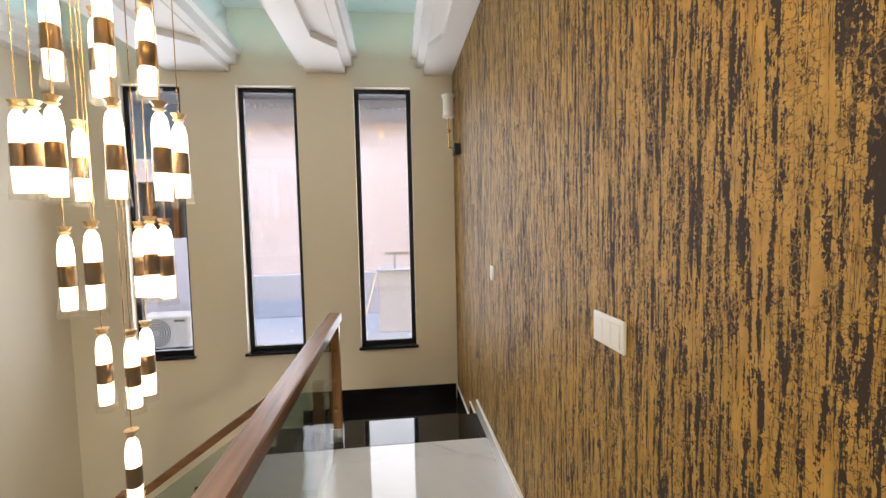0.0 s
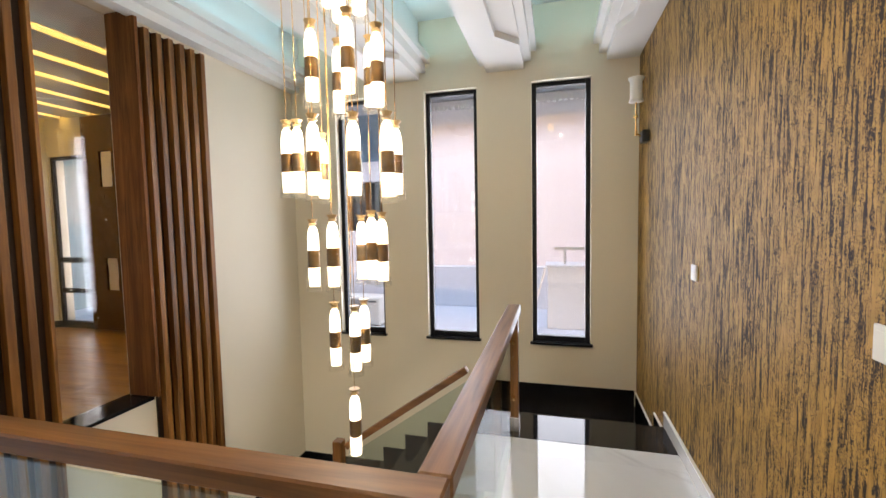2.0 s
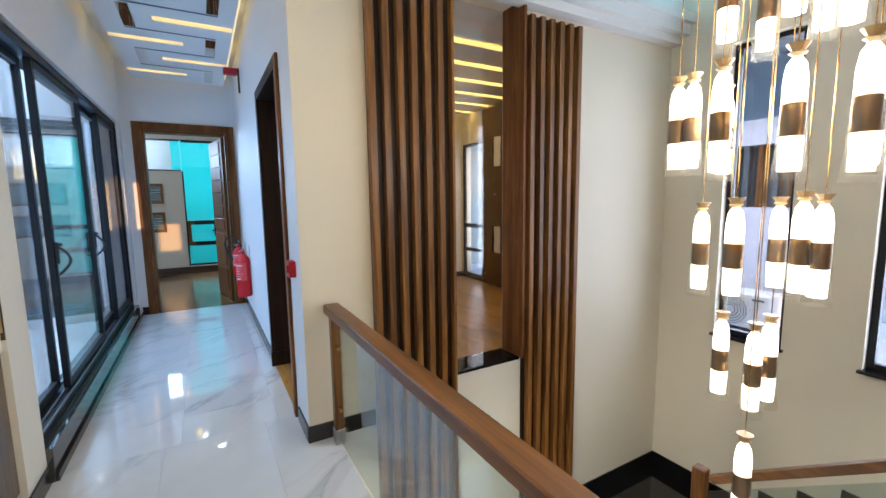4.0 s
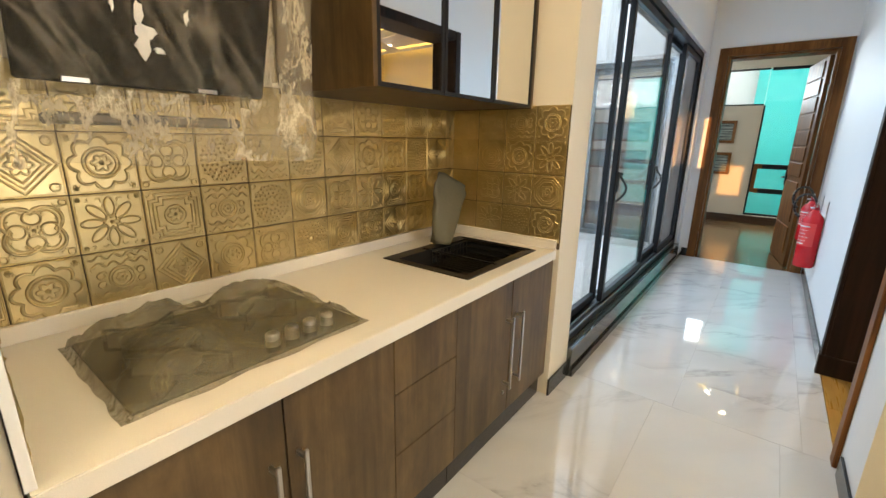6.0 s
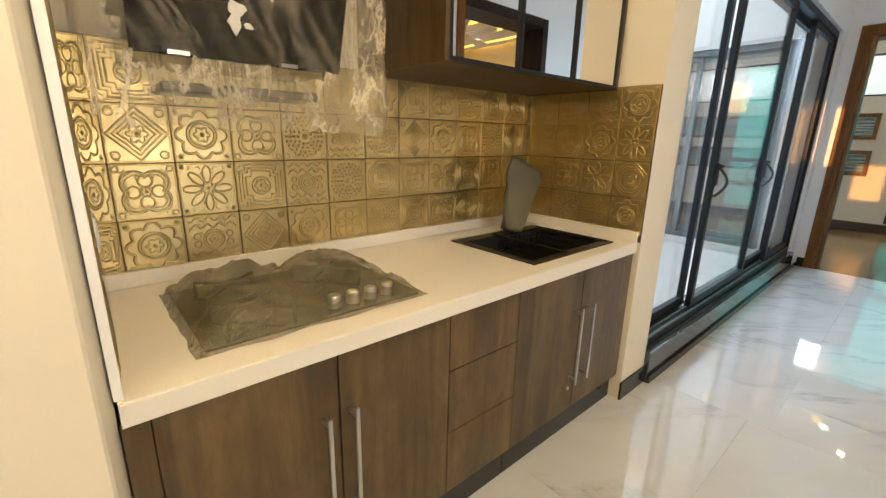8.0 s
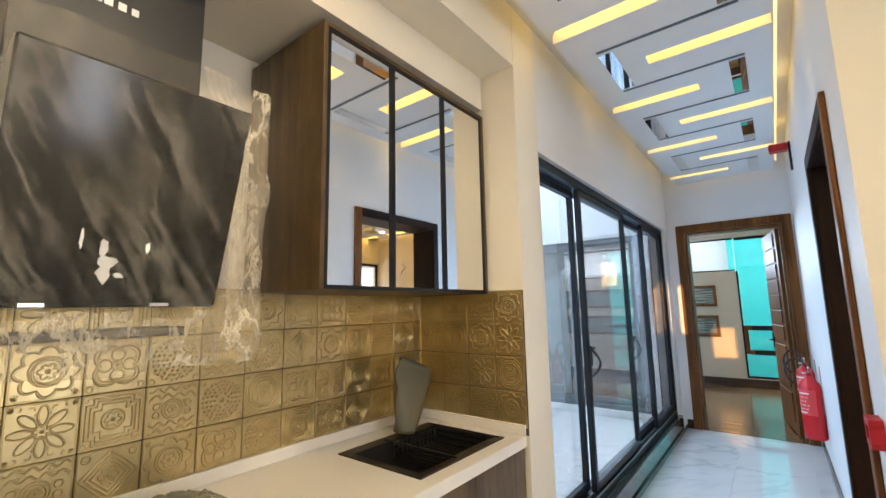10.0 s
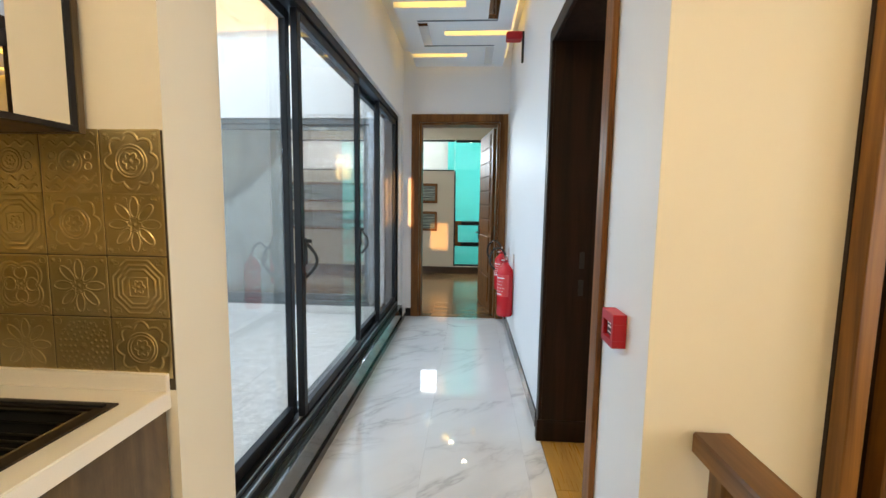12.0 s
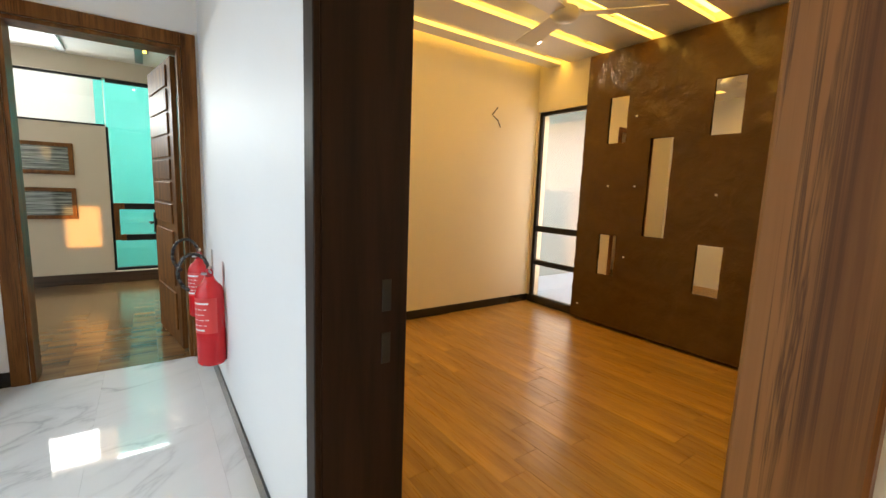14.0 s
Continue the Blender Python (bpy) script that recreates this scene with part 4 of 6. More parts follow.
for k in range(11):
    part("upright_slat", boxed((-5.55 + 0.2 * k, -5.47 + 0.2 * k, 8.32, 8.42, 1.352, 2.298)), SLAT_WOOD if k % 2 else GREY_ALU, nb)
part("recess", boxed((-5.598, -3.404, 8.6, 8.9, 1.352, 2.298)), GREY_ALU, nb)
lw = thing("boundary_wall", (-1, 7.0, -4), "pale low roof slab and parapet with a painted wall shadow", "parapet wall")
SLAB = paint("slab_and_shade_render", (0.56, 0.63, 0.76), 0.8)
part("wall", boxed((-9.0, 6.0, 5.4, 7.9, -4.0, 0.02)), SLAB, lw)
# Blue-grey box paints in the shadow on the foot of the neighbour's wall.
part("far_kerb", boxed((-3.39, 6.0, 7.8, 7.998, 0.021, 0.72), bevel=0.01), SLAB, lw)
part("upstand", boxed((-0.68, 1.6, 6.5, 6.9, 0.021, 0.87), (-0.7, 1.6, 6.48, 6.92, 0.871, 0.9), bevel=0.01), paint("white_blue_render", (0.68, 0.75, 0.86), 0.7), lw)
part("handrail", boxed((-0.58, 1.6, 6.55, 6.59, 1.09, 1.13), (-0.46, -0.43, 6.555, 6.585, 0.901, 1.089), (0.1, 0.13, 6.555, 6.585, 0.901, 1.089)), STEEL, lw)
ladder = thing("ladder", (-0.78, 6.42, 0.021), "slim white ladder leaning on the roof parapet outside", "ladder")
for dy in (6.26, 6.44):
    part("stile", rod(bmesh.new(), (-0.93, dy, 0.022), (-0.7, dy, 0.86), 0.014, sides=8), WHITE_PLASTIC, ladder)
for k in range(3):
    x, z = -0.93 + 0.23 * (k + 1) / 4, 0.022 + 0.84 * (k + 1) / 4
    part("rung", rod(bmesh.new(), (x, 6.26, z), (x, 6.44, z), 0.01, sides=8), WHITE_PLASTIC, ladder)
ac = thing("air_conditioner", (-3.1, 6.3, 0.022), "white outdoor air conditioner unit on the ledge outside", "air conditioner")
part("body", boxed((-3.55, -2.95, 6.1, 6.42, 0.06, 0.46), bevel=0.02), WHITE_PLASTIC, ac)
q = bmesh.new()
for r in (0.05, 0.08, 0.11, 0.14, 0.165):
    for i in range(24):
        a0, a1 = 2 * math.pi * i / 24, 2 * math.pi * (i + 1) / 24
        rod(q, (-3.33 + r * math.cos(a0), 6.092, 0.255 + r * math.sin(a0)), (-3.33 + r * math.cos(a1), 6.092, 0.255 + r * math.sin(a1)), 0.004, sides=5)
part("fan_grille", q, GREY_ALU, ac)
for x in (-3.42, -3.08):
    part("foot", boxed((x - 0.04, x + 0.04, 6.08, 6.44, 0.022, 0.059)), BLACK, ac)
part("badge", boxed((-3.12, -3.0, 6.094, 6.0995, 0.385, 0.41)), GREY_ALU, ac)
# Unseen block added on the roof so the low sun misses the house behind.
structure("roof_parapet", boxed((XE - 0.2, -8.12, -4.4, 4.2, 3.63, 4.7)), WALL_COOL, "unseen white block above the end room that keeps off the sun", "roof")
tq = thing("turquoise_house", (-15, 3, -4), "turquoise and white rendered house behind the end room", "house")
part("wall", boxed((-16.0, -14.6, 0.25, 12.0, -4.0, 6.0)), TURQ, tq)
part("side_wall", boxed((-16.0, -15.2, -12.0, 0.248, -4.0, 6.0)), WALL_COOL, tq)

# ---- bedroom ----
XB, YB = -7.95, 5.36
wall_with_holes("wall_bedroom_bath", "x", XB - 0.16, XB, 1.656, YB, -0.3, TOP, [(2.35, 3.23, -0.02, 2.54)], WALL, "cream bedroom wall with the bathroom doorway")
wall_with_holes("wall_bedroom_window", "y", YB, YB + 0.2, XB - 0.16, -3.9, -0.3, TOP, [(-7.92, -7.1, 0.06, 2.58)], WALL, "cream bedroom wall with a tall corner window")
structure("ceiling_bedroom", boxed((XB, X_SLAT - 0.24, 1.655, YB, 3.3, 3.5)), CEIL, "white bedroom ceiling above the lit slots", "ceiling")
bm = bmesh.new()
x = XB + 0.15
BS = [-7.53 + 0.59 * k for k in range(6)]
for c in BS:
    box(bm, x, c - 0.07, 1.8, YB - 0.01, 3.12, 3.16)
    x = c + 0.07
box(bm, x, -3.9, 1.8, YB - 0.01, 3.12, 3.16)
for c in BS:
    box(bm, c - 0.07, c + 0.07, 1.8, 2.3, 3.12, 3.16)
structure("ceiling_bedroom_panel", bm, CEIL, "dropped white bedroom ceiling with long lit slots", "ceiling")
for c in BS:
    s = thing("cove_light", (c, 3.8, 3.2), "warm yellow LED strip inside a bedroom ceiling slot", "cove light", "bedroom slot lights")
    part("led_strip", boxed((c - 0.075, c + 0.075, 2.31, YB - 0.02, 3.2, 3.21)), COVE_BED, s)
for x, y in ((-7.22, 4.5), (-7.22, 2.9), (-5.2, 4.5), (-5.2, 2.9)):
    s = thing("downlight", (x, y, 3.12), "small round recessed bedroom downlight", "downlight", "bedroom downlights")
    part("lens", lathe(bmesh.new(), [(0.04, -0.006), (0.04, 0.0)], (x, y, 3.112), 16), SPOT, s)
    part("trim_ring", lathe(bmesh.new(), [(0.058, -0.003), (0.058, 0.0)], (x, y, 3.118), 16), WHITE_PLASTIC, s)
for nm, s in (("skirting_bedroom", (XB + 0.001, XB + 0.014, 3.33, YB - 0.001, 0.001, 0.1)), ("skirting_bedroom_window", (XB + 0.015, -3.9, YB - 0.014, YB - 0.001, 0.001, 0.1))):
    skirting(nm, s, SKIRT, "black tile skirting of the bedroom")
bw = thing("window_bedroom", (-7.58, YB + 0.08, 0.06), "tall bedroom window with black frame and two low bars", "window", "", "structure")
part("window_frame", boxed((-7.919, -7.87, YB + 0.02, YB + 0.07, 0.061, 2.579), (-7.15, -7.101, YB + 0.02, YB + 0.07, 0.061, 2.579), (-7.869, -7.151, YB + 0.02, YB + 0.07, 0.061, 0.1), (-7.869, -7.151, YB + 0.02, YB + 0.07, 2.53, 2.579), (-7.869, -7.151, YB + 0.02, YB + 0.07, 0.99, 1.07), (-7.869, -7.151, YB + 0.02, YB + 0.07, 0.53, 0.6), bevel=0.003), BLACK, bw)
g = part("pane", boxed((-7.88, -7.14, YB + 0.04, YB + 0.045, 0.09, 2.54)), GLASS, bw)
g.visible_shadow = False
hb = thing("headboard_panel", (-6.3, YB, 0.05), "tall brown upholstered wall panel wrapped in plastic film with mirror insets", "wall panel")
CUTS = [(-6.78, -6.555, 2.085, 2.58), (-6.27, -6.04, 1.1, 2.105), (-5.72, -5.47, 2.09, 2.585), (-6.78, -6.56, 0.61, 1.07), (-5.72, -5.49, 0.6, 1.08)]
HX0, HX1, HZ0, HZ1 = -7.09, -4.75, 0.03, 3.08
bm = bmesh.new()
box(bm, HX0, HX1, YB - 0.09, YB - 0.016, HZ0, HZ1, 0.02)
part("backing", bm, FILM_BROWN, hb)
bm = bmesh.new()
def steps(lo, hi, n, extra):
    return sorted(set([round(lo + (hi - lo) * i / n, 4) for i in range(n + 1)] + list(extra)))


xs = steps(HX0, HX1, 56, [v for c in CUTS for v in c[:2]])
zs = steps(HZ0, HZ1, 70, [v for c in CUTS for v in c[2:]])
vs = {}
for i, x in enumerate(xs):
    for j, z in enumerate(zs):
        d = 0.008 + 0.006 * noise.noise((x * 3, z * 3, 0.3)) + 0.02 * abs(noise.noise((x * 5 + z * 3, z * 4, 2.0))) + 0.014 * abs(noise.noise((x * 12 - z * 4, z * 9, 2.0)))
        vs[i, j] = bm.verts.new((x, YB - 0.094 - d, z))
for i in range(len(xs) - 1):
    for j in range(len(zs) - 1):
        xc, zc = (xs[i] + xs[i + 1]) / 2, (zs[j] + zs[j + 1]) / 2
        if not any(a < xc < b and c < zc < e for a, b, c, e in CUTS):
            bm.faces.new((vs[i, j], vs[i + 1, j], vs[i + 1, j + 1], vs[i, j + 1]))
part("wrapping", bm, FILM_BROWN, hb, "crumpled glossy brown wrapping film", True)
for a, b, c, e in CUTS:
    part("mirror_inset", boxed((a - 0.02, b + 0.02, YB - 0.0925, YB - 0.0905, c - 0.02, e + 0.02)), MIRROR, hb)
for x, z in ((-6.45, 2.35), (-6.72, 1.62), (-6.4, 1.62), (-6.05, 1.6), (-5.6, 1.55), (-6.45, 0.85), (-7.12, 0.95), (-7.0, 0.2), (-6.3, 0.15)):
    part("tape_tab", boxed((x - 0.011, x + 0.011, YB - 0.112, YB - 0.109, z - 0.008, z + 0.008)), WHITE_PLASTIC, hb)

fan = thing("ceiling_fan", (-6.22, 3.75, 3.12), "white three-blade ceiling fan at rest", "ceiling fan")
part("rod", rod(bmesh.new(), (-6.22, 3.75, 3.12), (-6.22, 3.75, 2.96), 0.016), WHITE_PLASTIC, fan)
part("canopy", lathe(bmesh.new(), [(0.03, -0.06), (0.065, -0.02), (0.065, 0.0)], (-6.22, 3.75, 3.12), 20), WHITE_PLASTIC, fan, "", True)
part("motor", lathe(bmesh.new(), [(0.03, -0.02), (0.09, 0.0), (0.115, 0.04), (0.1, 0.08), (0.03, 0.1)], (-6.22, 3.75, 2.86), 24), WHITE_PLASTIC, fan, "", True)
for k in range(3):
    bm = bmesh.new()
    box(bm, 0.1, 0.72, -0.065, 0.065, -0.004, 0.004, 0.002)
    for v in bm.verts:
        w = 1.0 + 0.35 * (v.co.x - 0.1) / 0.52
        v.co.y *= w
        v.co.z += v.co.y * 0.18
    bmesh.ops.transform(bm, matrix=Matrix.Translation((-6.22, 3.75, 2.9)) @ Matrix.Rotation(radians(40 + 120 * k), 4, "Z"), verts=bm.verts)
    part("blade", bm, WHITE_PLASTIC, fan)
wires = thing("wall_outlet_wires", (XB, 4.45, 2.45), "two bare wire outlets hanging from the unfinished wall", "wires")
# Black disc set on the wall imitates the dark inside of a hole.
part("hole", lathe(bmesh.new(), [(0.016, 0.0), (0.016, 0.004)], (0, 0, 0), 12), RUBBER, wires)
wires.children[-1].matrix_basis = pose(0.003, -0.3, -0.04, 0, 90, 0)
bm = bmesh.new()
for p, q in (((0.0, 0.0, 0.0), (0.03, 0.03, 0.05)), ((0.03, 0.03, 0.05), (0.05, 0.05, 0.09)), ((0.0, 0.02, 0.0), (0.03, 0.08, -0.06)), ((0.03, 0.08, -0.06), (0.035, 0.12, -0.14))):
    rod(bm, Vector(p) + Vector((XB, 4.55, 2.45)), Vector(q) + Vector((XB, 4.55, 2.45)), 0.006, sides=6)
part("wire", bm, RUBBER, wires)

# bathroom beyond the bedroom
d3 = thing("door_3", (XB, 2.8, 0), "brown wooden casing of the bathroom doorway", "doorway", "", "structure")
part("casing", casing(bmesh.new(), "x", 2.36, 3.22, 2.53, XB + 0.001, 0.08, 0.02, 0), DOOR_WOOD, d3)
structure("wall_bathroom", boxed((-9.8, -9.7, 1.66, 4.2, -0.3, 3.0), (-9.699, XB - 0.162, 4.0, 4.2, -0.3, 3.0)), marble_material("warm_marble_wall", (0.74, 0.68, 0.56), (0.5, 0.42, 0.3), 0.15, 0.7), "polished marble bathroom wall", "wall")
structure("ceiling_bathroom", boxed((-9.8, XB - 0.162, 1.66, 4.2, 2.8, 2.95)), CEIL, "white bathroom ceiling", "ceiling")
structure("floor_bathroom", boxed((-9.8, XB - 0.002, 1.66, 4.2, -0.3, -0.004)), MARBLE, "pale bathroom floor", "floor")
mr = thing("round_mirror", (-9.69, 3.52, 1.57), "round wall mirror with a gold mosaic rim lit from behind", "mirror")
def disc(r0, r1, x, y, z, t):
    bm = lathe(bmesh.new(), [(r0, 0.0), (r1, 0.0), (r1, t), (r0, t), (r0, 0.0)] if r0 else [(r1, 0.0), (r1, t)], (0, 0, 0), 40) if not r0 else bmesh.new()
    if r0:
        rings = [[bm.verts.new((r * math.cos(a * math.pi / 20), r * math.sin(a * math.pi / 20), h)) for a in range(40)] for r, h in ((r0, 0), (r1, 0), (r1, t), (r0, t))]
        for p, q in zip(rings, rings[1:] + rings[:1]):
            for i in range(40):
                bm.faces.new((p[i], p[(i + 1) % 40], q[(i + 1) % 40], q[i]))
    bmesh.ops.transform(bm, matrix=pose(x, y, z, 0, 90, 0), verts=bm.verts)
    return bm


part("mirror_glass", disc(0, 0.36, -9.69, 3.52, 1.57, 0.02), MIRROR, mr)
part("rim", disc(0.361, 0.48, -9.692, 3.52, 1.57, 0.02), GOLD, mr, "brass mosaic rim")
part("halo_light", disc(0.40, 0.46, -9.699, 3.52, 1.57, 0.005), COVE, mr)
BEAD = glow("lit_mirror_bead", (1.0, 0.78, 0.4), 5.0)
bm = bmesh.new()
for r, n in ((0.385, 56), (0.42, 60), (0.455, 66)):
    for i in range(n):
        a = 2 * math.pi * i / n
        box(bm, -9.671, -9.667, 3.52 + r * math.cos(a) - 0.011, 3.52 + r * math.cos(a) + 0.011, 1.57 + r * math.sin(a) - 0.011, 1.57 + r * math.sin(a) + 0.011)
tagged(part("lit_beads", bm, BEAD, mr), kind="stuff")
va = thing("vanity", (-9.45, 3.4, 0.35), "wall-hung vanity with white basin top and dark drawer", "vanity")
part("basin_top", boxed((-9.698, -9.2, 2.7, 3.99, 0.62, 0.76), bevel=0.01), WHITE_PLASTIC, va)
part("drawer", boxed((-9.698, -9.22, 2.72, 3.98, 0.36, 0.619), bevel=0.004), JAMB_WOOD, va)
bm = rod(bmesh.new(), (-9.6, 3.4, 0.76), (-9.6, 3.4, 0.9), 0.012)
rod(bm, (-9.6, 3.4, 0.89), (-9.46, 3.4, 0.87), 0.01)
part("tap", bm, GOLD, va)
s = thing("downlight", (-9.3, 3.3, 2.8), "small round recessed bathroom downlight", "downlight")
part("lens", lathe(bmesh.new(), [(0.06, -0.006), (0.06, 0.0)], (-9.3, 3.3, 2.792), 16), SPOT, s)

# ---- kitchenette ----
AX0, AX1, AY0 = -3.572, -1.401, -0.765
WT = 0.922
DOORS = [(-1.448, -1.862), (-1.866, -2.27), (-2.634, -3.09), (-3.094, -3.556)]


def base_unit(x1, x0, label, top=0.865):
    """Base cabinet from x1 (higher x) to x0 with its carcass and plinth."""
    u = thing("base_cabinet", ((x0 + x1) / 2, -0.35, 0), label, "cabinet", "kitchenette base cabinets")
    part("body", boxed((x0 + 0.001, x1 - 0.001, AY0 + 0.01, -0.012, 0.151, top)), CARCASS, u)
    part("plinth", boxed((x0 + 0.001, x1 - 0.001, AY0 + 0.05, -0.03, 0.0, 0.15)), SKIRT, u)
    return u


def bar_handle(x, z0, z1):
    bm = boxed((x - 0.006, x + 0.006, 0.042, 0.052, z0, z1), bevel=0.002)
    for z in (z0 + 0.02, z1 - 0.03):
        box(bm, x - 0.005, x + 0.005, 0.0075, 0.0415, z, z + 0.012)
    return bm


u = base_unit(-1.418, -2.268, "two-door base cabinet in brown wood-grain laminate")
part("filler", boxed((-1.446, -1.397, -0.011, 0.007, 0.0, 0.865), bevel=0.001), CAB_WOOD, u)
for (a, b), hx in ((DOORS[0], -1.815), (DOORS[1], -1.896)):
    d = part("door", boxed((b, a, -0.011, 0.007, 0.152, 0.865), bevel=0.0015), CAB_WOOD, u)
    part("handle", bar_handle(hx, 0.352, 0.71), STEEL, d, "slim brushed steel bar handle")
u = base_unit(-2.27, -2.632, "narrow three-drawer base cabinet in brown wood-grain laminate")
for z0, z1 in ((0.152, 0.408), (0.412, 0.656), (0.66, 0.865)):
    part("drawer_front", boxed((-2.631, -2.274, -0.011, 0.007, z0, z1), bevel=0.0015), CAB_WOOD, u)
u = base_unit(-2.634, -3.562, "two-door base cabinet under the sink in brown laminate", 0.66)
for (a, b), hx in ((DOORS[2], -3.042), (DOORS[3], -3.142)):
    d = part("door", boxed((b, a, -0.011, 0.007, 0.152, 0.865), bevel=0.0015), CAB_WOOD, u)
    part("handle", bar_handle(hx, 0.314, 0.70), STEEL, d, "slim brushed steel bar handle")
    if hx > -3.1:
        bm = lathe(bmesh.new(), [(0.009, 0.0), (0.009, 0.006)], (0, 0, 0), 12)
        bmesh.ops.transform(bm, matrix=pose(hx + 0.0, 0.007, 0.28, -90, 0, 0), verts=bm.verts)
        part("lock", bm, STEEL, d)

top = thing("worktop", (-2.5, -0.35, 0.86), "cream quartz worktop with a low upstand", "worktop")
SX0, SX1, SY0, SY1 = -3.45, -2.825, -0.565, -0.085
bm = bmesh.new()
gx, gy = (AX0, SX0, SX1, AX1), (AY0 + 0.001, SY0, SY1, 0.014)
gv = [[bm.verts.new((x, y, WT - 0.055)) for y in gy] for x in gx]
cells = [bm.faces.new((gv[i][j], gv[i + 1][j], gv[i + 1][j + 1], gv[i][j + 1])) for i in range(3) for j in range(3) if (i, j) != (1, 1)]
raised = bmesh.ops.extrude_face_region(bm, geom=cells)
bmesh.ops.translate(bm, verts=[q for q in raised["geom"] if isinstance(q, bmesh.types.BMVert)], vec=(0, 0, 0.055))
bmesh.ops.bevel(bm, geom=[e for e in bm.edges if all(abs(v.co.y - 0.014) < 1e-4 for v in e.verts)], offset=0.003, segments=2, affect="EDGES")
part("slab", bm, QUARTZ, top)
part("upstand", boxed((AX0 + 0.017, AX1 - 0.016, AY0 + 0.012, AY0 + 0.03, WT + 0.0005, 0.977), bevel=0.002), QUARTZ, top)
part("upstand", boxed((AX0, AX0 + 0.016, AY0 + 0.031, 0.012, WT + 0.0005, 0.977), bevel=0.002), QUARTZ, top)

sink = thing("sink", (-3.19, -0.36, WT), "black inset sink with a wire drainer basket", "sink")
part("rim", boxed((SX0 - 0.02, SX0 + 0.02, SY0 - 0.02, SY1 + 0.02, WT + 0.0005, WT + 0.006), (SX1 - 0.02, SX1 + 0.02, SY0 - 0.02, SY1 + 0.02, WT + 0.0005, WT + 0.006), (SX0 + 0.0205, SX1 - 0.0205, SY0 - 0.02, SY0 + 0.05, WT + 0.0005, WT + 0.006), (SX0 + 0.0205, SX1 - 0.0205, SY1 - 0.02, SY1 + 0.02, WT + 0.0005, WT + 0.006)), mat("dark_bronze_sink", (0.05, 0.04, 0.032), 0.3, 0.7), sink)
part("bowl", boxed((SX0 + 0.012, SX0 + 0.019, SY0 + 0.04, SY1 - 0.01, 0.72, WT), (SX1 - 0.019, SX1 - 0.012, SY0 + 0.04, SY1 - 0.01, 0.72, WT), (SX0 + 0.0195, SX1 - 0.0195, SY0 + 0.04, SY0 + 0.048, 0.72, WT), (SX0 + 0.0195, SX1 - 0.0195, SY1 - 0.018, SY1 - 0.01, 0.72, WT), (SX0 + 0.012, SX1 - 0.012, SY0 + 0.04, SY1 - 0.01, 0.71, 0.719)), RUBBER, sink)
basket = thing("drainer_basket", (-3.3, -0.33, WT), "black wire dish basket hung in the sink", "dish basket")
bm = bmesh.new()
bx0, bx1, by0, by1 = -3.42, -3.09, -0.495, -0.115
for k in range(11):
    x = bx0 + (bx1 - bx0) * k / 10
    rod(bm, (x, by0, 0.85), (x, by1, 0.85), 0.004, sides=6)
    rod(bm, (x, by0, 0.85), (x, by0, WT), 0.003, sides=6)
    rod(bm, (x, by1, 0.85), (x, by1, WT), 0.003, sides=6)
for a, b in (((bx0, by0), (bx1, by0)), ((bx1, by0), (bx1, by1)), ((bx1, by1), (bx0, by1)), ((bx0, by1), (bx0, by0))):
    rod(bm, (*a, WT), (*b, WT), 0.005, sides=6)
    rod(bm, (*a, 0.887), (*b, 0.887), 0.003, sides=6)
part("wire_frame", bm, mat("dark_steel_wire", (0.16, 0.15, 0.13), 0.28, 1.0), basket)
for x in (bx0 - 0.03, bx1 + 0.01):
    part("hook_rail", boxed((x, x + 0.01, SY0 + 0.02, SY1, WT + 0.0065, WT + 0.012)), RUBBER, basket)

tap = thing("tap", (-2.93, -0.55, WT + 0.006), "kitchen tap wrapped in an olive cloth bag", "tap")
part("stem", rod(bmesh.new(), (-3.24, -0.57, WT + 0.006), (-3.24, -0.57, 1.0), 0.022), RUBBER, tap)
bm = bmesh.new()
ring_n, rows_n = 22, 16
BAG, BX, BY = 1.36, -3.2, -0.52
profile = [(0.045 + 0.062 * min(j / 11, 1.0) ** 0.8 - (0.012 if j > 13 else 0), 0.04 - 0.034 * (j / 15) ** 1.4) for j in range(16)]
rings = []
for j, (ra, rb) in enumerate(profile):
    h = 0.945 + 0.35 * j / 15
    ring = []
    for i in range(ring_n):
        a = 2 * math.pi * i / ring_n
        wob = 1.0 + 0.16 * noise.noise((math.cos(a) * 1.6, math.sin(a) * 1.6, j * 0.35)) + 0.06 * math.sin(5 * a + j * 0.5)
        ring.append(bm.verts.new((BX - 0.1 * j / 15 + BAG * ra * wob * math.cos(a), BY + BAG * rb * wob * math.sin(a), h + 0.012 * noise.noise((a, j * 0.3, 3)) + 0.05 * (j / 15) ** 2 * math.cos(a))))
    rings.append(ring)
for p, q in zip(rings, rings[1:]):
    for i in range(ring_n):
        bm.faces.new((p[i], p[(i + 1) % ring_n], q[(i + 1) % ring_n], q[i]))
bm.faces.new(rings[0][::-1]), bm.faces.new(rings[-1])
part("cloth_bag", bm, OLIVE, tap, "creased olive drawstring bag", True)

hob = thing("gas_hob", (-1.9, -0.35, WT), "black gas hob still wrapped in crumpled plastic film", "hob")
HBX0, HBX1, HBY0, HBY1 = -2.222, -1.578, -0.585, -0.1
part("glass_top", boxed((HBX0, HBX1, HBY0, HBY1, WT + 0.0005, WT + 0.012), bevel=0.003), GRANITE, hob)
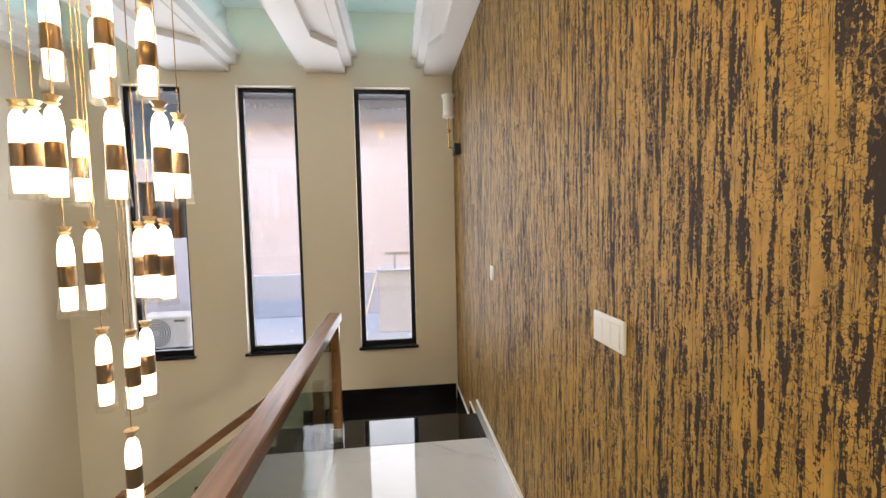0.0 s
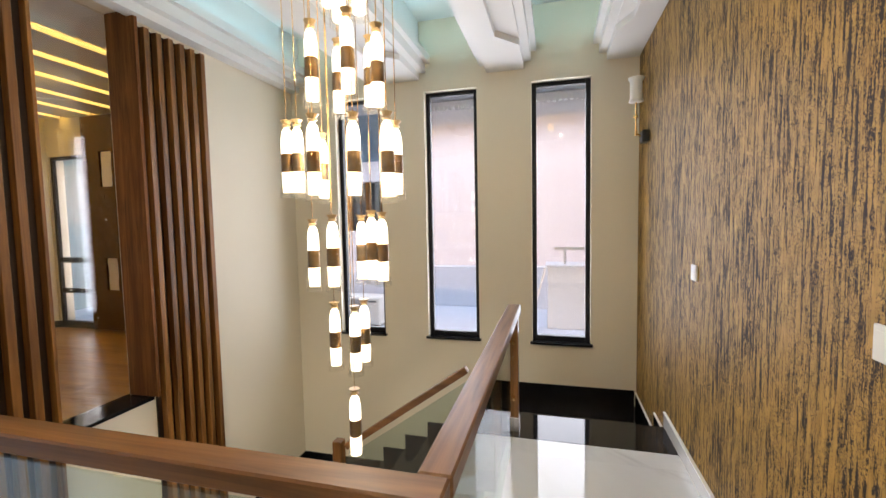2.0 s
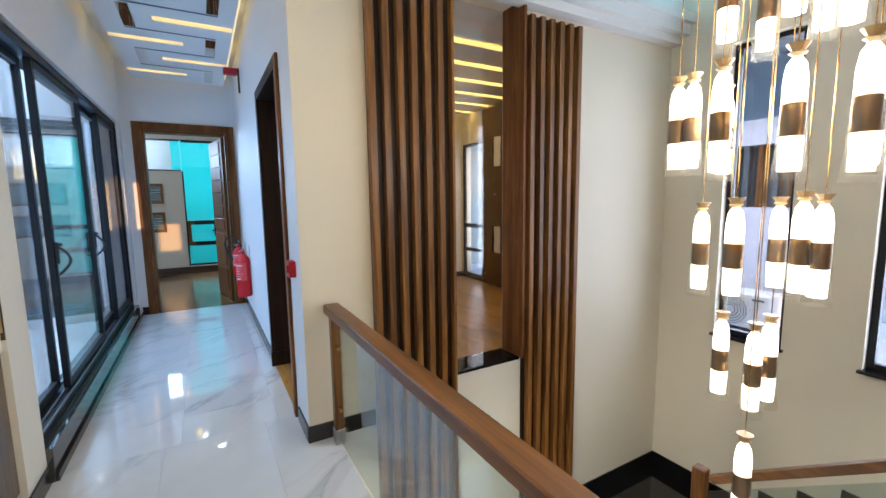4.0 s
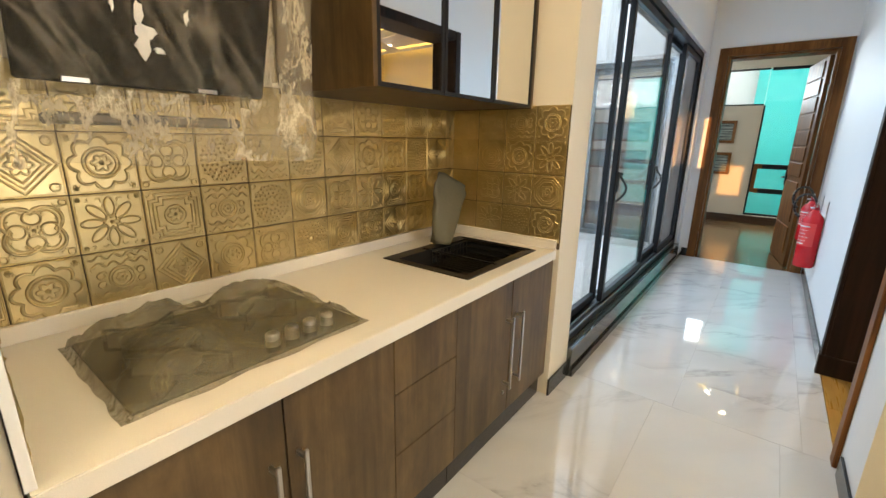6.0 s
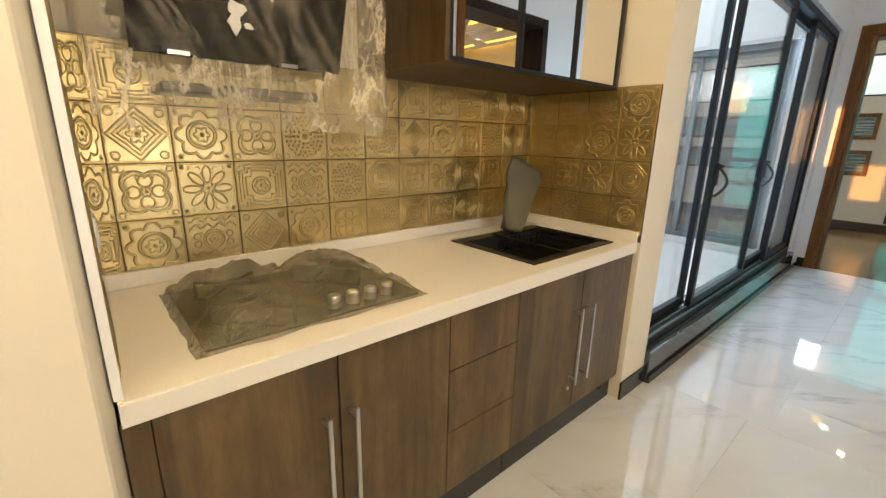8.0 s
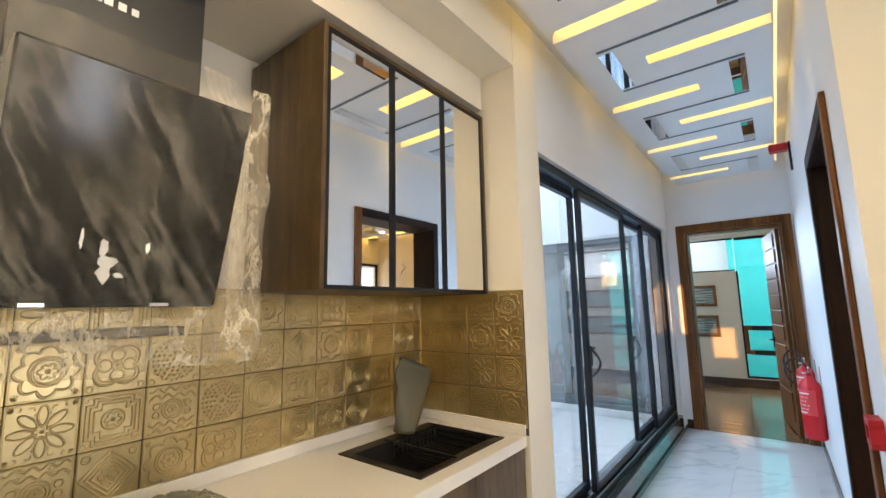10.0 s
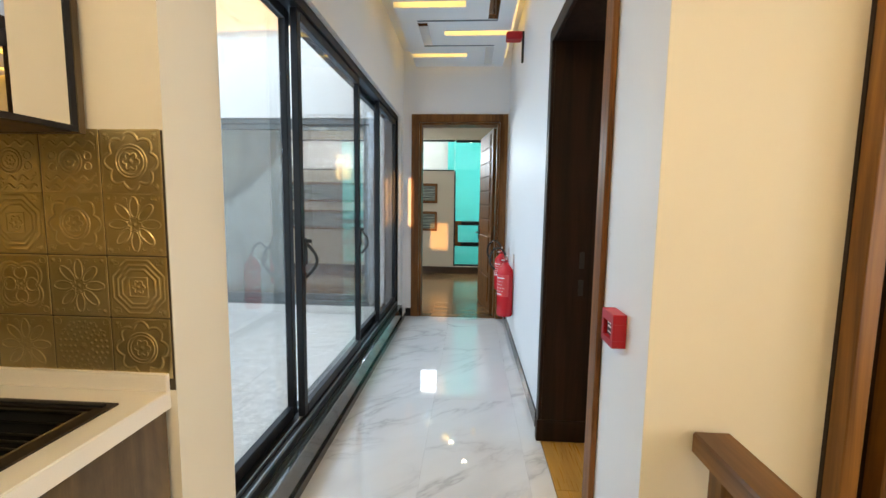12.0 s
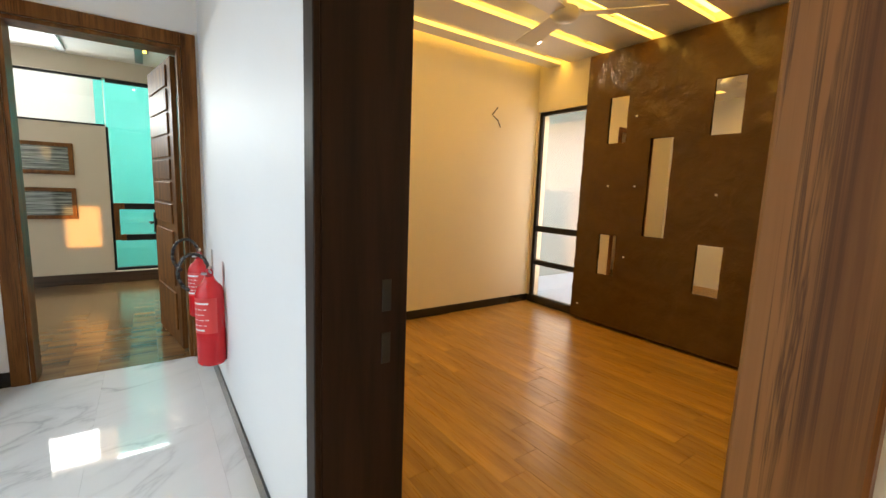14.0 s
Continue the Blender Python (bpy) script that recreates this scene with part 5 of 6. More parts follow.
for cx, cy, r in ((-1.735, -0.455, 0.072), (-1.727, -0.235, 0.052), (-2.05, -0.435, 0.062)):
    part("burner", lathe(bmesh.new(), [(r, 0.0), (r, 0.012), (r * 0.7, 0.02), (r * 0.65, 0.03), (0.01, 0.032)], (cx, cy, WT + 0.012), 20), RUBBER, hob, "", True)
    bm = bmesh.new()
    for k in range(4):
        a = math.pi / 4 + k * math.pi / 2
        rod(bm, (cx + 0.03 * math.cos(a), cy + 0.03 * math.sin(a), WT + 0.042), (cx + 0.125 * math.cos(a), cy + 0.125 * math.sin(a), WT + 0.042), 0.006, sides=6)
        rod(bm, (cx + 0.125 * math.cos(a), cy + 0.125 * math.sin(a), WT + 0.013), (cx + 0.125 * math.cos(a), cy + 0.125 * math.sin(a), WT + 0.042), 0.006, sides=6)
    part("pan_support", bm, RUBBER, hob)
for k in range(4):
    part("knob", lathe(bmesh.new(), [(0.021, 0.0), (0.02, 0.034), (0.016, 0.038)], (-1.94 - 0.062 * k, -0.15, WT + 0.012), 14), STEEL, hob, "round steel knob")
bm = bmesh.new()
n = 64
hgrid = []
for i in range(n + 1):
    row = []
    for j in range(n + 1):
        u_, v_ = i / n, j / n
        x, y = HBX0 - 0.025 + (HBX1 - HBX0 + 0.05) * u_, HBY0 - 0.02 + (HBY1 - HBY0 + 0.04) * v_
        edge = min(u_, 1 - u_, v_, 1 - v_)
        bulge = 0.0
        for cx, cy, r in ((-1.735, -0.455, 0.125), (-1.727, -0.235, 0.105), (-2.05, -0.435, 0.115)):
            bulge = max(bulge, 0.036 * max(0.0, 1 - ((x - cx) ** 2 + (y - cy) ** 2) / (r * 1.25) ** 2) ** 0.5)
        z = WT + 0.0165 + min(edge * 9, 1) * (0.012 + bulge + 0.034 * (1 - 2.2 * abs(noise.noise((x * 7, y * 7, 0.5)))) + 0.014 * abs(noise.noise((x * 22, y * 22, 1.5))) + 0.006 * abs(noise.noise((x * 45, y * 45, 3.5))))
        row.append(bm.verts.new((x + 0.012 * noise.noise((u_ * 6, v_ * 6, 7)), y + 0.014 * noise.noise((u_ * 6, v_ * 6, 9)), z if edge > 0.03 else WT + 0.002)))
    hgrid.append(row)
for i in range(n):
    for j in range(n):
        bm.faces.new((hgrid[i][j], hgrid[i + 1][j], hgrid[i + 1][j + 1], hgrid[i][j + 1]))
part("wrapping_film", bm, FILM_GREY, hob, "crumpled translucent packing film", True)

hood = thing("range_hood", (-1.8, -0.5, 1.5), "black angled range hood with chimney wrapped in clear film", "range hood")
bm = bmesh.new()
q = [(-0.4, 1.625), (-0.19, 2.26), (-0.24, 2.28), (-0.752, 2.28), (-0.752, 1.625)]
front = [bm.verts.new((-1.555, y, z)) for y, z in q]
back = [bm.verts.new((-2.12, y, z)) for y, z in q]
bm.faces.new(front), bm.faces.new(back[::-1])
for i in range(5):
    bm.faces.new((front[i], back[i], back[(i + 1) % 5], front[(i + 1) % 5]))
bmesh.ops.bevel(bm, geom=list(bm.edges), offset=0.006, segments=1, affect="EDGES")
part("body", bm, mat("hood_black_glass", (0.012, 0.012, 0.013), 0.12), hood)
part("lower_lip", boxed((-2.04, -1.61, -0.56, -0.4, 1.535, 1.562), bevel=0.006), RUBBER, hood)
part("chimney", boxed((-2.05, -1.55, -0.752, -0.45, 2.282, 2.815), bevel=0.004), RUBBER, hood)
bm = bmesh.new()
for k, (w, h) in enumerate(((0.03, 0.035), (0.022, 0.026), (0.022, 0.026), (0.02, 0.024))):
    box(bm, -1.72 - 0.036 * k - w, -1.72 - 0.036 * k, -0.4495, -0.4475, 2.58, 2.58 + h)
part("maker_mark", bm, WHITE_PLASTIC, hood)
for x in (-1.66, -1.95):
    part("clip", boxed((x - 0.025, x + 0.025, -0.401, -0.391, 1.627, 1.637)), STEEL, hood)
rnd = random.Random(5)
for x, z, w, h in ((-1.8, 1.75, 0.05, 0.04), (-1.795, 1.72, 0.04, 0.06), (-1.785, 1.79, 0.028, 0.06), (-1.735, 1.81, 0.013, 0.055), (-1.89, 1.8, 0.015, 0.04), (-1.83, 1.715, 0.034, 0.016)):
    bm = bmesh.new()
    rim = [(0.5 * w * math.cos(a) * rnd.uniform(0.45, 1.15), 0.5 * h * math.sin(a) * rnd.uniform(0.45, 1.15)) for a in [2 * math.pi * i / 11 for i in range(11)]]
    low, top = [[bm.verts.new((u, d, v)) for u, v in rim] for d in (0.0, 0.001)]
    bm.faces.new(low), bm.faces.new(top[::-1])
    for i in range(11):
        bm.faces.new((low[i], low[(i + 1) % 11], top[(i + 1) % 11], top[i]))
    y = -0.4 + (z - 1.6) * 0.21 / 0.66
    bmesh.ops.transform(bm, matrix=Matrix.Translation((x, y + 0.003 + 0.0012 * (len(hood.children) % 3), z)) @ Matrix.Rotation(radians(-17), 4, "X"), verts=bm.verts)
    part("torn_sticker", bm, WHITE_PLASTIC, hood)
# loose film bag round the hood
bm = bmesh.new()
NB, MB = 64, 30
rings = []
for j in range(MB + 1):
    h = j / MB
    z = 1.44 + 0.88 * h
    yf = -0.37 + 0.2 * h + 0.035
    sx = 0.09 * (1 - h) + 0.045
    ring = []
    for i in range(NB + 1):
        u_ = i / NB
        # side, front, side
        if u_ < 0.22:
            x, y = -1.5 + sx, -0.74 + (yf + 0.74) * u_ / 0.22
        elif u_ < 0.78:
            x, y = -1.5 + sx - (0.61 + 2 * sx) * (u_ - 0.22) / 0.56, yf
        else:
            x, y = -2.11 - sx, yf - (yf + 0.74) * (u_ - 0.78) / 0.22
        k = 0.022 * noise.noise((x * 6, y * 6, z * 3)) + 0.012 * noise.noise((x * 19 + z * 7, y * 19, z * 6))
        ring.append(bm.verts.new((min(x + k, -1.459), y + abs(k) * (1 if 0.2 < u_ < 0.8 else 0.3), z + 0.02 * noise.noise((u_ * 9, 0, h * 2)))))
    rings.append(ring)
for p, q in zip(rings, rings[1:]):
    for i in range(NB):
        bm.faces.new((p[i], p[i + 1], q[i + 1], q[i]))
bag = part("film_bag", bm, FILM, hood, "crumpled clear plastic bag", True)
bag.data.materials.append(FILM_CLEAR)
for p in bag.data.polygons:
    if abs(p.normal.y) > 0.7 and p.center.z > 0.1 and -0.29 < p.center.x < 0.28:
        p.material_index = 1

wc = thing("wall_cabinet", (-2.98, -0.45, 1.68), "wall cabinet with dark wood sides and three mirror doors", "cabinet")
WX0, WX1 = -3.563, -2.395
part("side_panel", boxed((WX1 - 0.02, WX1, AY0 + 0.012, -0.19, 1.681, 2.77), bevel=0.001), CAB_WOOD, wc, "brown wood-grain side panel")
part("side_panel", boxed((WX0, WX0 + 0.02, AY0 + 0.012, -0.19, 1.681, 2.77), bevel=0.001), CAB_WOOD, wc)
part("body", boxed((WX0 + 0.0205, WX1 - 0.0205, AY0 + 0.012, -0.215, 1.684, 2.767)), CARCASS, wc)
part("top_trim", boxed((WX0 + 0.0205, WX1 - 0.0205, -0.214, -0.19, 2.752, 2.77)), CAB_WOOD, wc)
for a, b in ((-2.416, -2.779), (-2.783, -3.158), (-3.162, -3.541)):
    d = part("door", boxed((b, b + 0.016, -0.2135, -0.192, 1.684, 2.75), (a - 0.016, a, -0.2135, -0.192, 1.684, 2.75), (b + 0.0165, a - 0.0165, -0.2135, -0.192, 1.684, 1.70), (b + 0.0165, a - 0.0165, -0.2135, -0.192, 2.734, 2.75)), BLACK, wc, "slim black-framed door")
    part("mirror_panel", boxed((b + 0.0165, a - 0.0165, -0.2125, -0.196, 1.7005, 2.7335)), MIRROR, d, "clear mirror glass")

structure("splashback_edge", boxed((-1.4125, -1.3955, -0.006, -0.001, WT + 0.0005, 1.7), bevel=0.001), WHITE_PLASTIC, "white edge strip of the alcove side tiles", "trim")

# ---- chandelier ----
ch = thing("chandelier", (-1.8, 2.72, 3.0), "cascading chandelier of frosted glass bottle pendants with brass bands", "chandelier")
part("ceiling_plate", boxed((-2.2, -1.4, 2.35, 3.1, 2.96, 2.998), bevel=0.006), GOLD, ch, "brass ceiling plate")
mat_tie = mat("amber_tied_film", (0.6, 0.42, 0.2), 0.3)
# place and bottom height of each pendant
DROPS = [(-1.67, 2.47, 2.05), (-1.65, 2.69, 2.05), (-1.47, 2.44, 2.06), (-1.53, 2.81, 2.1), (-1.36, 2.51, 2.01), (-1.52, 2.47, 2.39), (-1.64, 2.59, 2.53), (-1.42, 2.47, 2.41), (-1.9, 2.59, 1.64), (-1.84, 2.59, 1.64), (-1.64, 2.41, 1.61), (-1.84, 2.83, 1.62), (-1.44, 2.41, 1.6), (-1.28, 2.41, 1.59), (-1.35, 2.7, 1.62), (-1.84, 2.7, 1.14), (-1.66, 2.59, 1.16), (-1.64, 2.88, 1.16), (-1.51, 2.73, 1.18), (-1.46, 2.75, 1.17), (-1.79, 2.81, 0.67), (-1.65, 2.78, 0.66), (-1.64, 2.88, 0.68), (-1.62, 2.69, 0.23)]
for k, (px, py, z) in enumerate(DROPS):
    p = Vector((px, py, z))
    pen = part("pendant", lathe(bmesh.new(), [(0.028, 0.03), (0.03, 0.12), (0.03, 0.13)], p, 14), SHADE, ch, "lit frosted glass shade", True)
    part("upper_shade", lathe(bmesh.new(), [(0.03, 0.225), (0.03, 0.29), (0.024, 0.335), (0.012, 0.355)], p, 14), SHADE, pen, "", True)
    part("brass_band", lathe(bmesh.new(), [(0.0285, 0.1305), (0.0312, 0.135), (0.0312, 0.22), (0.0285, 0.2245)], p, 14), BAND, pen, "", True)
    bm = bmesh.new()
    rows_ = []
    for h, r in ((0.35, 0.015), (0.33, 0.026), (0.2, 0.033), (0.08, 0.038), (0.0, 0.045)):
        rows_.append([bm.verts.new((p.x + (r + 0.006 * noise.noise((k, i, h * 9))) * math.cos(2 * math.pi * i / 14), p.y + (r + 0.006 * noise.noise((k, i, h * 7 + 3))) * math.sin(2 * math.pi * i / 14), z + h + (0.012 * noise.noise((k, i * 0.8, 1)) if h == 0 else 0))) for i in range(14)])
    for a, b in zip(rows_, rows_[1:]):
        for i in range(14):
            bm.faces.new((a[i], a[(i + 1) % 14], b[(i + 1) % 14], b[i]))
    f = part("film_sleeve", bm, FILM_THIN, pen, "clear packing sleeve", True)
    part("tied_top", lathe(bmesh.new(), [(0.01, 0.356), (0.024, 0.366), (0.016, 0.372), (0.03, 0.392)], p, 9), mat_tie, pen)
    part("cord", rod(bmesh.new(), p + Vector((0, 0, 0.355)), Vector((p.x, p.y, 2.958)), 0.0022, sides=5), GOLD, pen)

# ---- small things ----
def switch_plate(name, y0, y1, z0, z1, label, keys):
    s = thing(name, (XW, (y0 + y1) / 2, z0), label, "switch")
    part("plate", boxed((XW - 0.011, XW - 0.0005, y0, y1, z0, z1), bevel=0.003), WHITE_PLASTIC, s)
    w = (y1 - y0 - 0.03) / keys
    for k in range(keys):
        part("rocker", boxed((XW - 0.0145, XW - 0.0112, y0 + 0.015 + k * w + 0.001, y0 + 0.015 + (k + 1) * w - 0.001, z0 + 0.014, z1 - 0.014), bevel=0.001), WHITE_PLASTIC, s)
    return s


switch_plate("light_switch", 1.77, 1.945, 1.145, 1.237, "wide white multi-gang light switch on the wallpaper", 3)
switch_plate("light_switch", 3.29, 3.382, 1.145, 1.234, "small white single light switch on the wallpaper", 1)

sc = thing("wall_sconce", (XW, 4.62, 2.15), "white glass and brass wall light above the landing", "wall light")
part("backplate", boxed((XW - 0.06, XW - 0.001, 4.56, 4.68, 2.14, 2.24), bevel=0.006), RUBBER, sc, "dark square backplate")
bm = rod(bmesh.new(), (XW - 0.05, 4.62, 2.19), (XW - 0.1, 4.62, 2.22), 0.008)
rod(bm, (XW - 0.1, 4.62, 2.2), (XW - 0.1, 4.62, 2.5), 0.007)
part("arm", bm, GOLD, sc)
part("knuckle", lathe(bmesh.new(), [(0.004, -0.02), (0.02, -0.008), (0.02, 0.008), (0.004, 0.02)], (XW - 0.1, 4.62, 2.36), 14), GOLD, sc, "", True)
part("shade", lathe(bmesh.new(), [(0.03, 0.0), (0.06, 0.005), (0.05, 0.03), (0.048, 0.17), (0.065, 0.2), (0.06, 0.205), (0.03, 0.2)], (XW - 0.1, 4.62, 2.48), 20), WHITE_PLASTIC, sc, "white glass shade", True)

al = thing("fire_alarm_call_point", (-3.725, Y_CORR, 1.06), "red break-glass fire alarm box beside the doorway", "fire alarm")
AX, AZ = -3.725, 1.118
part("housing", boxed((AX - 0.052, AX + 0.052, Y_CORR - 0.042, Y_CORR - 0.001, AZ - 0.052, AZ - 0.03), (AX - 0.052, AX + 0.052, Y_CORR - 0.042, Y_CORR - 0.001, AZ + 0.022, AZ + 0.052), (AX - 0.052, AX - 0.036, Y_CORR - 0.042, Y_CORR - 0.001, AZ - 0.0295, AZ + 0.0215), (AX + 0.036, AX + 0.052, Y_CORR - 0.042, Y_CORR - 0.001, AZ - 0.0295, AZ + 0.0215), (AX - 0.0355, AX + 0.0355, Y_CORR - 0.024, Y_CORR - 0.001, AZ - 0.0295, AZ + 0.0215)), RED_PLASTIC, al)
part("press_plate", boxed((AX - 0.035, AX + 0.035, Y_CORR - 0.03, Y_CORR - 0.0245, AZ - 0.027, AZ + 0.019)), RUBBER, al)
for k, z in enumerate((-0.02, -0.004, 0.009)):
    part("writing_bar", boxed((AX - 0.026, AX + 0.026, Y_CORR - 0.0308, Y_CORR - 0.0301, AZ + z, AZ + z + (0.007 if k else 0.004))), WHITE_PLASTIC, al)

si = thing("alarm_sounder", (-6.63, Y_CORR, 3.0), "red fire alarm sounder on a bracket below the ceiling", "alarm sounder")
part("bracket", boxed((-6.65, -6.61, Y_CORR - 0.02, Y_CORR - 0.001, 2.86, 3.14)), RUBBER, si)
part("horn", boxed((-6.69, -6.57, Y_CORR - 0.17, Y_CORR - 0.021, 3.06, 3.13), bevel=0.012), RED_PLASTIC, si)


def extinguisher(x, y, z, r, h, label):
    e = thing("fire_extinguisher", (x, y, z), label, "fire extinguisher", "corridor fire extinguishers")
    part("cylinder", lathe(bmesh.new(), [(r * 0.9, 0.0), (r, 0.015), (r, h * 0.8), (r * 0.85, h * 0.88), (r * 0.45, h * 0.95), (r * 0.3, h)], (x, y, z), 28), RED, e, "", True)
    part("valve", lathe(bmesh.new(), [(0.022, 0.0), (0.026, 0.02), (0.018, 0.05)], (x, y, z + h), 14), RED_PLASTIC, e, "", True)
    bm = rod(bmesh.new(), (x, y, z + h + 0.05), (x + 0.1, y, z + h + 0.085), 0.008, sides=8)
    rod(bm, (x, y, z + h + 0.04), (x + 0.1, y, z + h + 0.04), 0.007, sides=8)
    part("lever", bm, STEEL, e)
    part("gauge", lathe(bmesh.new(), [(0.018, 0.0), (0.018, 0.012)], (x + 0.015, y - 0.03, z + h + 0.015), 14), STEEL, e)
    bm = bmesh.new()
    pts = [(x - 0.01, y - 0.085 + 0.085 * math.cos(radians(5 + 19 * i)), z + h + 0.03 + 0.12 * math.sin(radians(5 + 19 * i))) for i in range(14)]
    for p, q in zip(pts, pts[1:]):
        rod(bm, p, q, 0.011, sides=8)
    part("hose", bm, RUBBER, e, "looped black rubber hose", True)
    bm = bmesh.new()
    n = 10
    inner = []
    for rr in (r + 0.0012,):
        for zz in (z + h * 0.38, z + h * 0.78):
            inner.append([bm.verts.new((x + rr * math.cos(radians(-100 + 120 * i / n)), y + rr * math.sin(radians(-100 + 120 * i / n)), zz)) for i in range(n + 1)])
    for i in range(n):
        bm.faces.new((inner[0][i], inner[0][i + 1], inner[1][i + 1], inner[1][i]))
    lab = part("label", bm, mat("label_red", (0.72, 0.05, 0.05), 0.4), e, "printed red label")
    for k in range(6):
        zz = z + h * (0.41 + 0.06 * k)
        bm = bmesh.new()
        rr = r + 0.0026
        row = [[bm.verts.new((x + rr * math.cos(radians(-80 + (50 + 9 * (k % 3)) * i / n)), y + rr * math.sin(radians(-80 + (50 + 9 * (k % 3)) * i / n)), q)) for i in range(n + 1)] for q in (zz, zz + (0.012 if k in (0, 5) else 0.005))]
        for i in range(n):
            if k in (0, 5) or i % 4 != 3:
                bm.faces.new((row[0][i], row[0][i + 1], row[1][i + 1], row[1][i]))
        part("writing_bar", bm, WHITE_PLASTIC, lab)
    part("wall_bracket", boxed((x - 0.02, x + 0.02, y + r, Y_CORR - 0.001, z + h * 0.6, z + h * 0.66), (x - 0.03, x + 0.03, Y_CORR - 0.006, Y_CORR - 0.001, z + h * 0.4, z + h * 1.15)), STEEL, e)
    return e


extinguisher(-6.9, 1.303, 0.315, 0.086, 0.58, "red fire extinguisher with a black hose hung on the wall")
extinguisher(-7.5, 1.3, 0.48, 0.078, 0.44, "smaller red fire extinguisher hung behind the large one")

# ---- pieces: splashback tiles ----
P = 0.1865


def ridge(bm, pts, w, h, base, closed=True):
    """A raised line of rounded section along points (u, v) of a tile's face."""
    n = len(pts)
    rows = []
    for i, (u, v) in enumerate(pts):
        a = pts[(i - 1) % n] if closed or i else pts[0]
        b = pts[(i + 1) % n] if closed or i < n - 1 else pts[-1]
        du, dv = b[0] - a[0], b[1] - a[1]
        k = w / 2 / max(math.hypot(du, dv), 1e-6)
        rows.append([bm.verts.new((u - dv * k * o, base + h * up, v + du * k * o)) for o, up in ((1, 0), (0.6, 0.72), (0, 1), (-0.6, 0.72), (-1, 0))])
    for i in range(n if closed else n - 1):
        p, q = rows[i], rows[(i + 1) % n]
        for j in range(4):
            bm.faces.new((p[j], p[j + 1], q[j + 1], q[j])).smooth = True


def circle(u, v, r, n=24, squash=1.0, turn=0.0):
    return [(u + r * math.cos(2 * math.pi * i / n + turn), v + r * squash * math.sin(2 * math.pi * i / n + turn)) for i in range(n)]


def lobed(r, lobes, depth, n=48, turn=0.0):
    return [((r + depth * abs(math.cos(lobes * math.pi * i / n))) * math.cos(2 * math.pi * i / n + turn), (r + depth * abs(math.cos(lobes * math.pi * i / n))) * math.sin(2 * math.pi * i / n + turn)) for i in range(n)]


def poly(r, n, turn):
    return [(r * math.cos(2 * math.pi * i / n + turn), r * math.sin(2 * math.pi * i / n + turn)) for i in range(n)]


def stud(bm, u, v, r, h, base):
    c = bm.verts.new((u, base + h, v))
    ring = [bm.verts.new((u + r * math.cos(math.pi * i / 3), base, v + r * math.sin(math.pi * i / 3))) for i in range(6)]
    for i in range(6):
        bm.faces.new((c, ring[(i + 1) % 6], ring[i]))


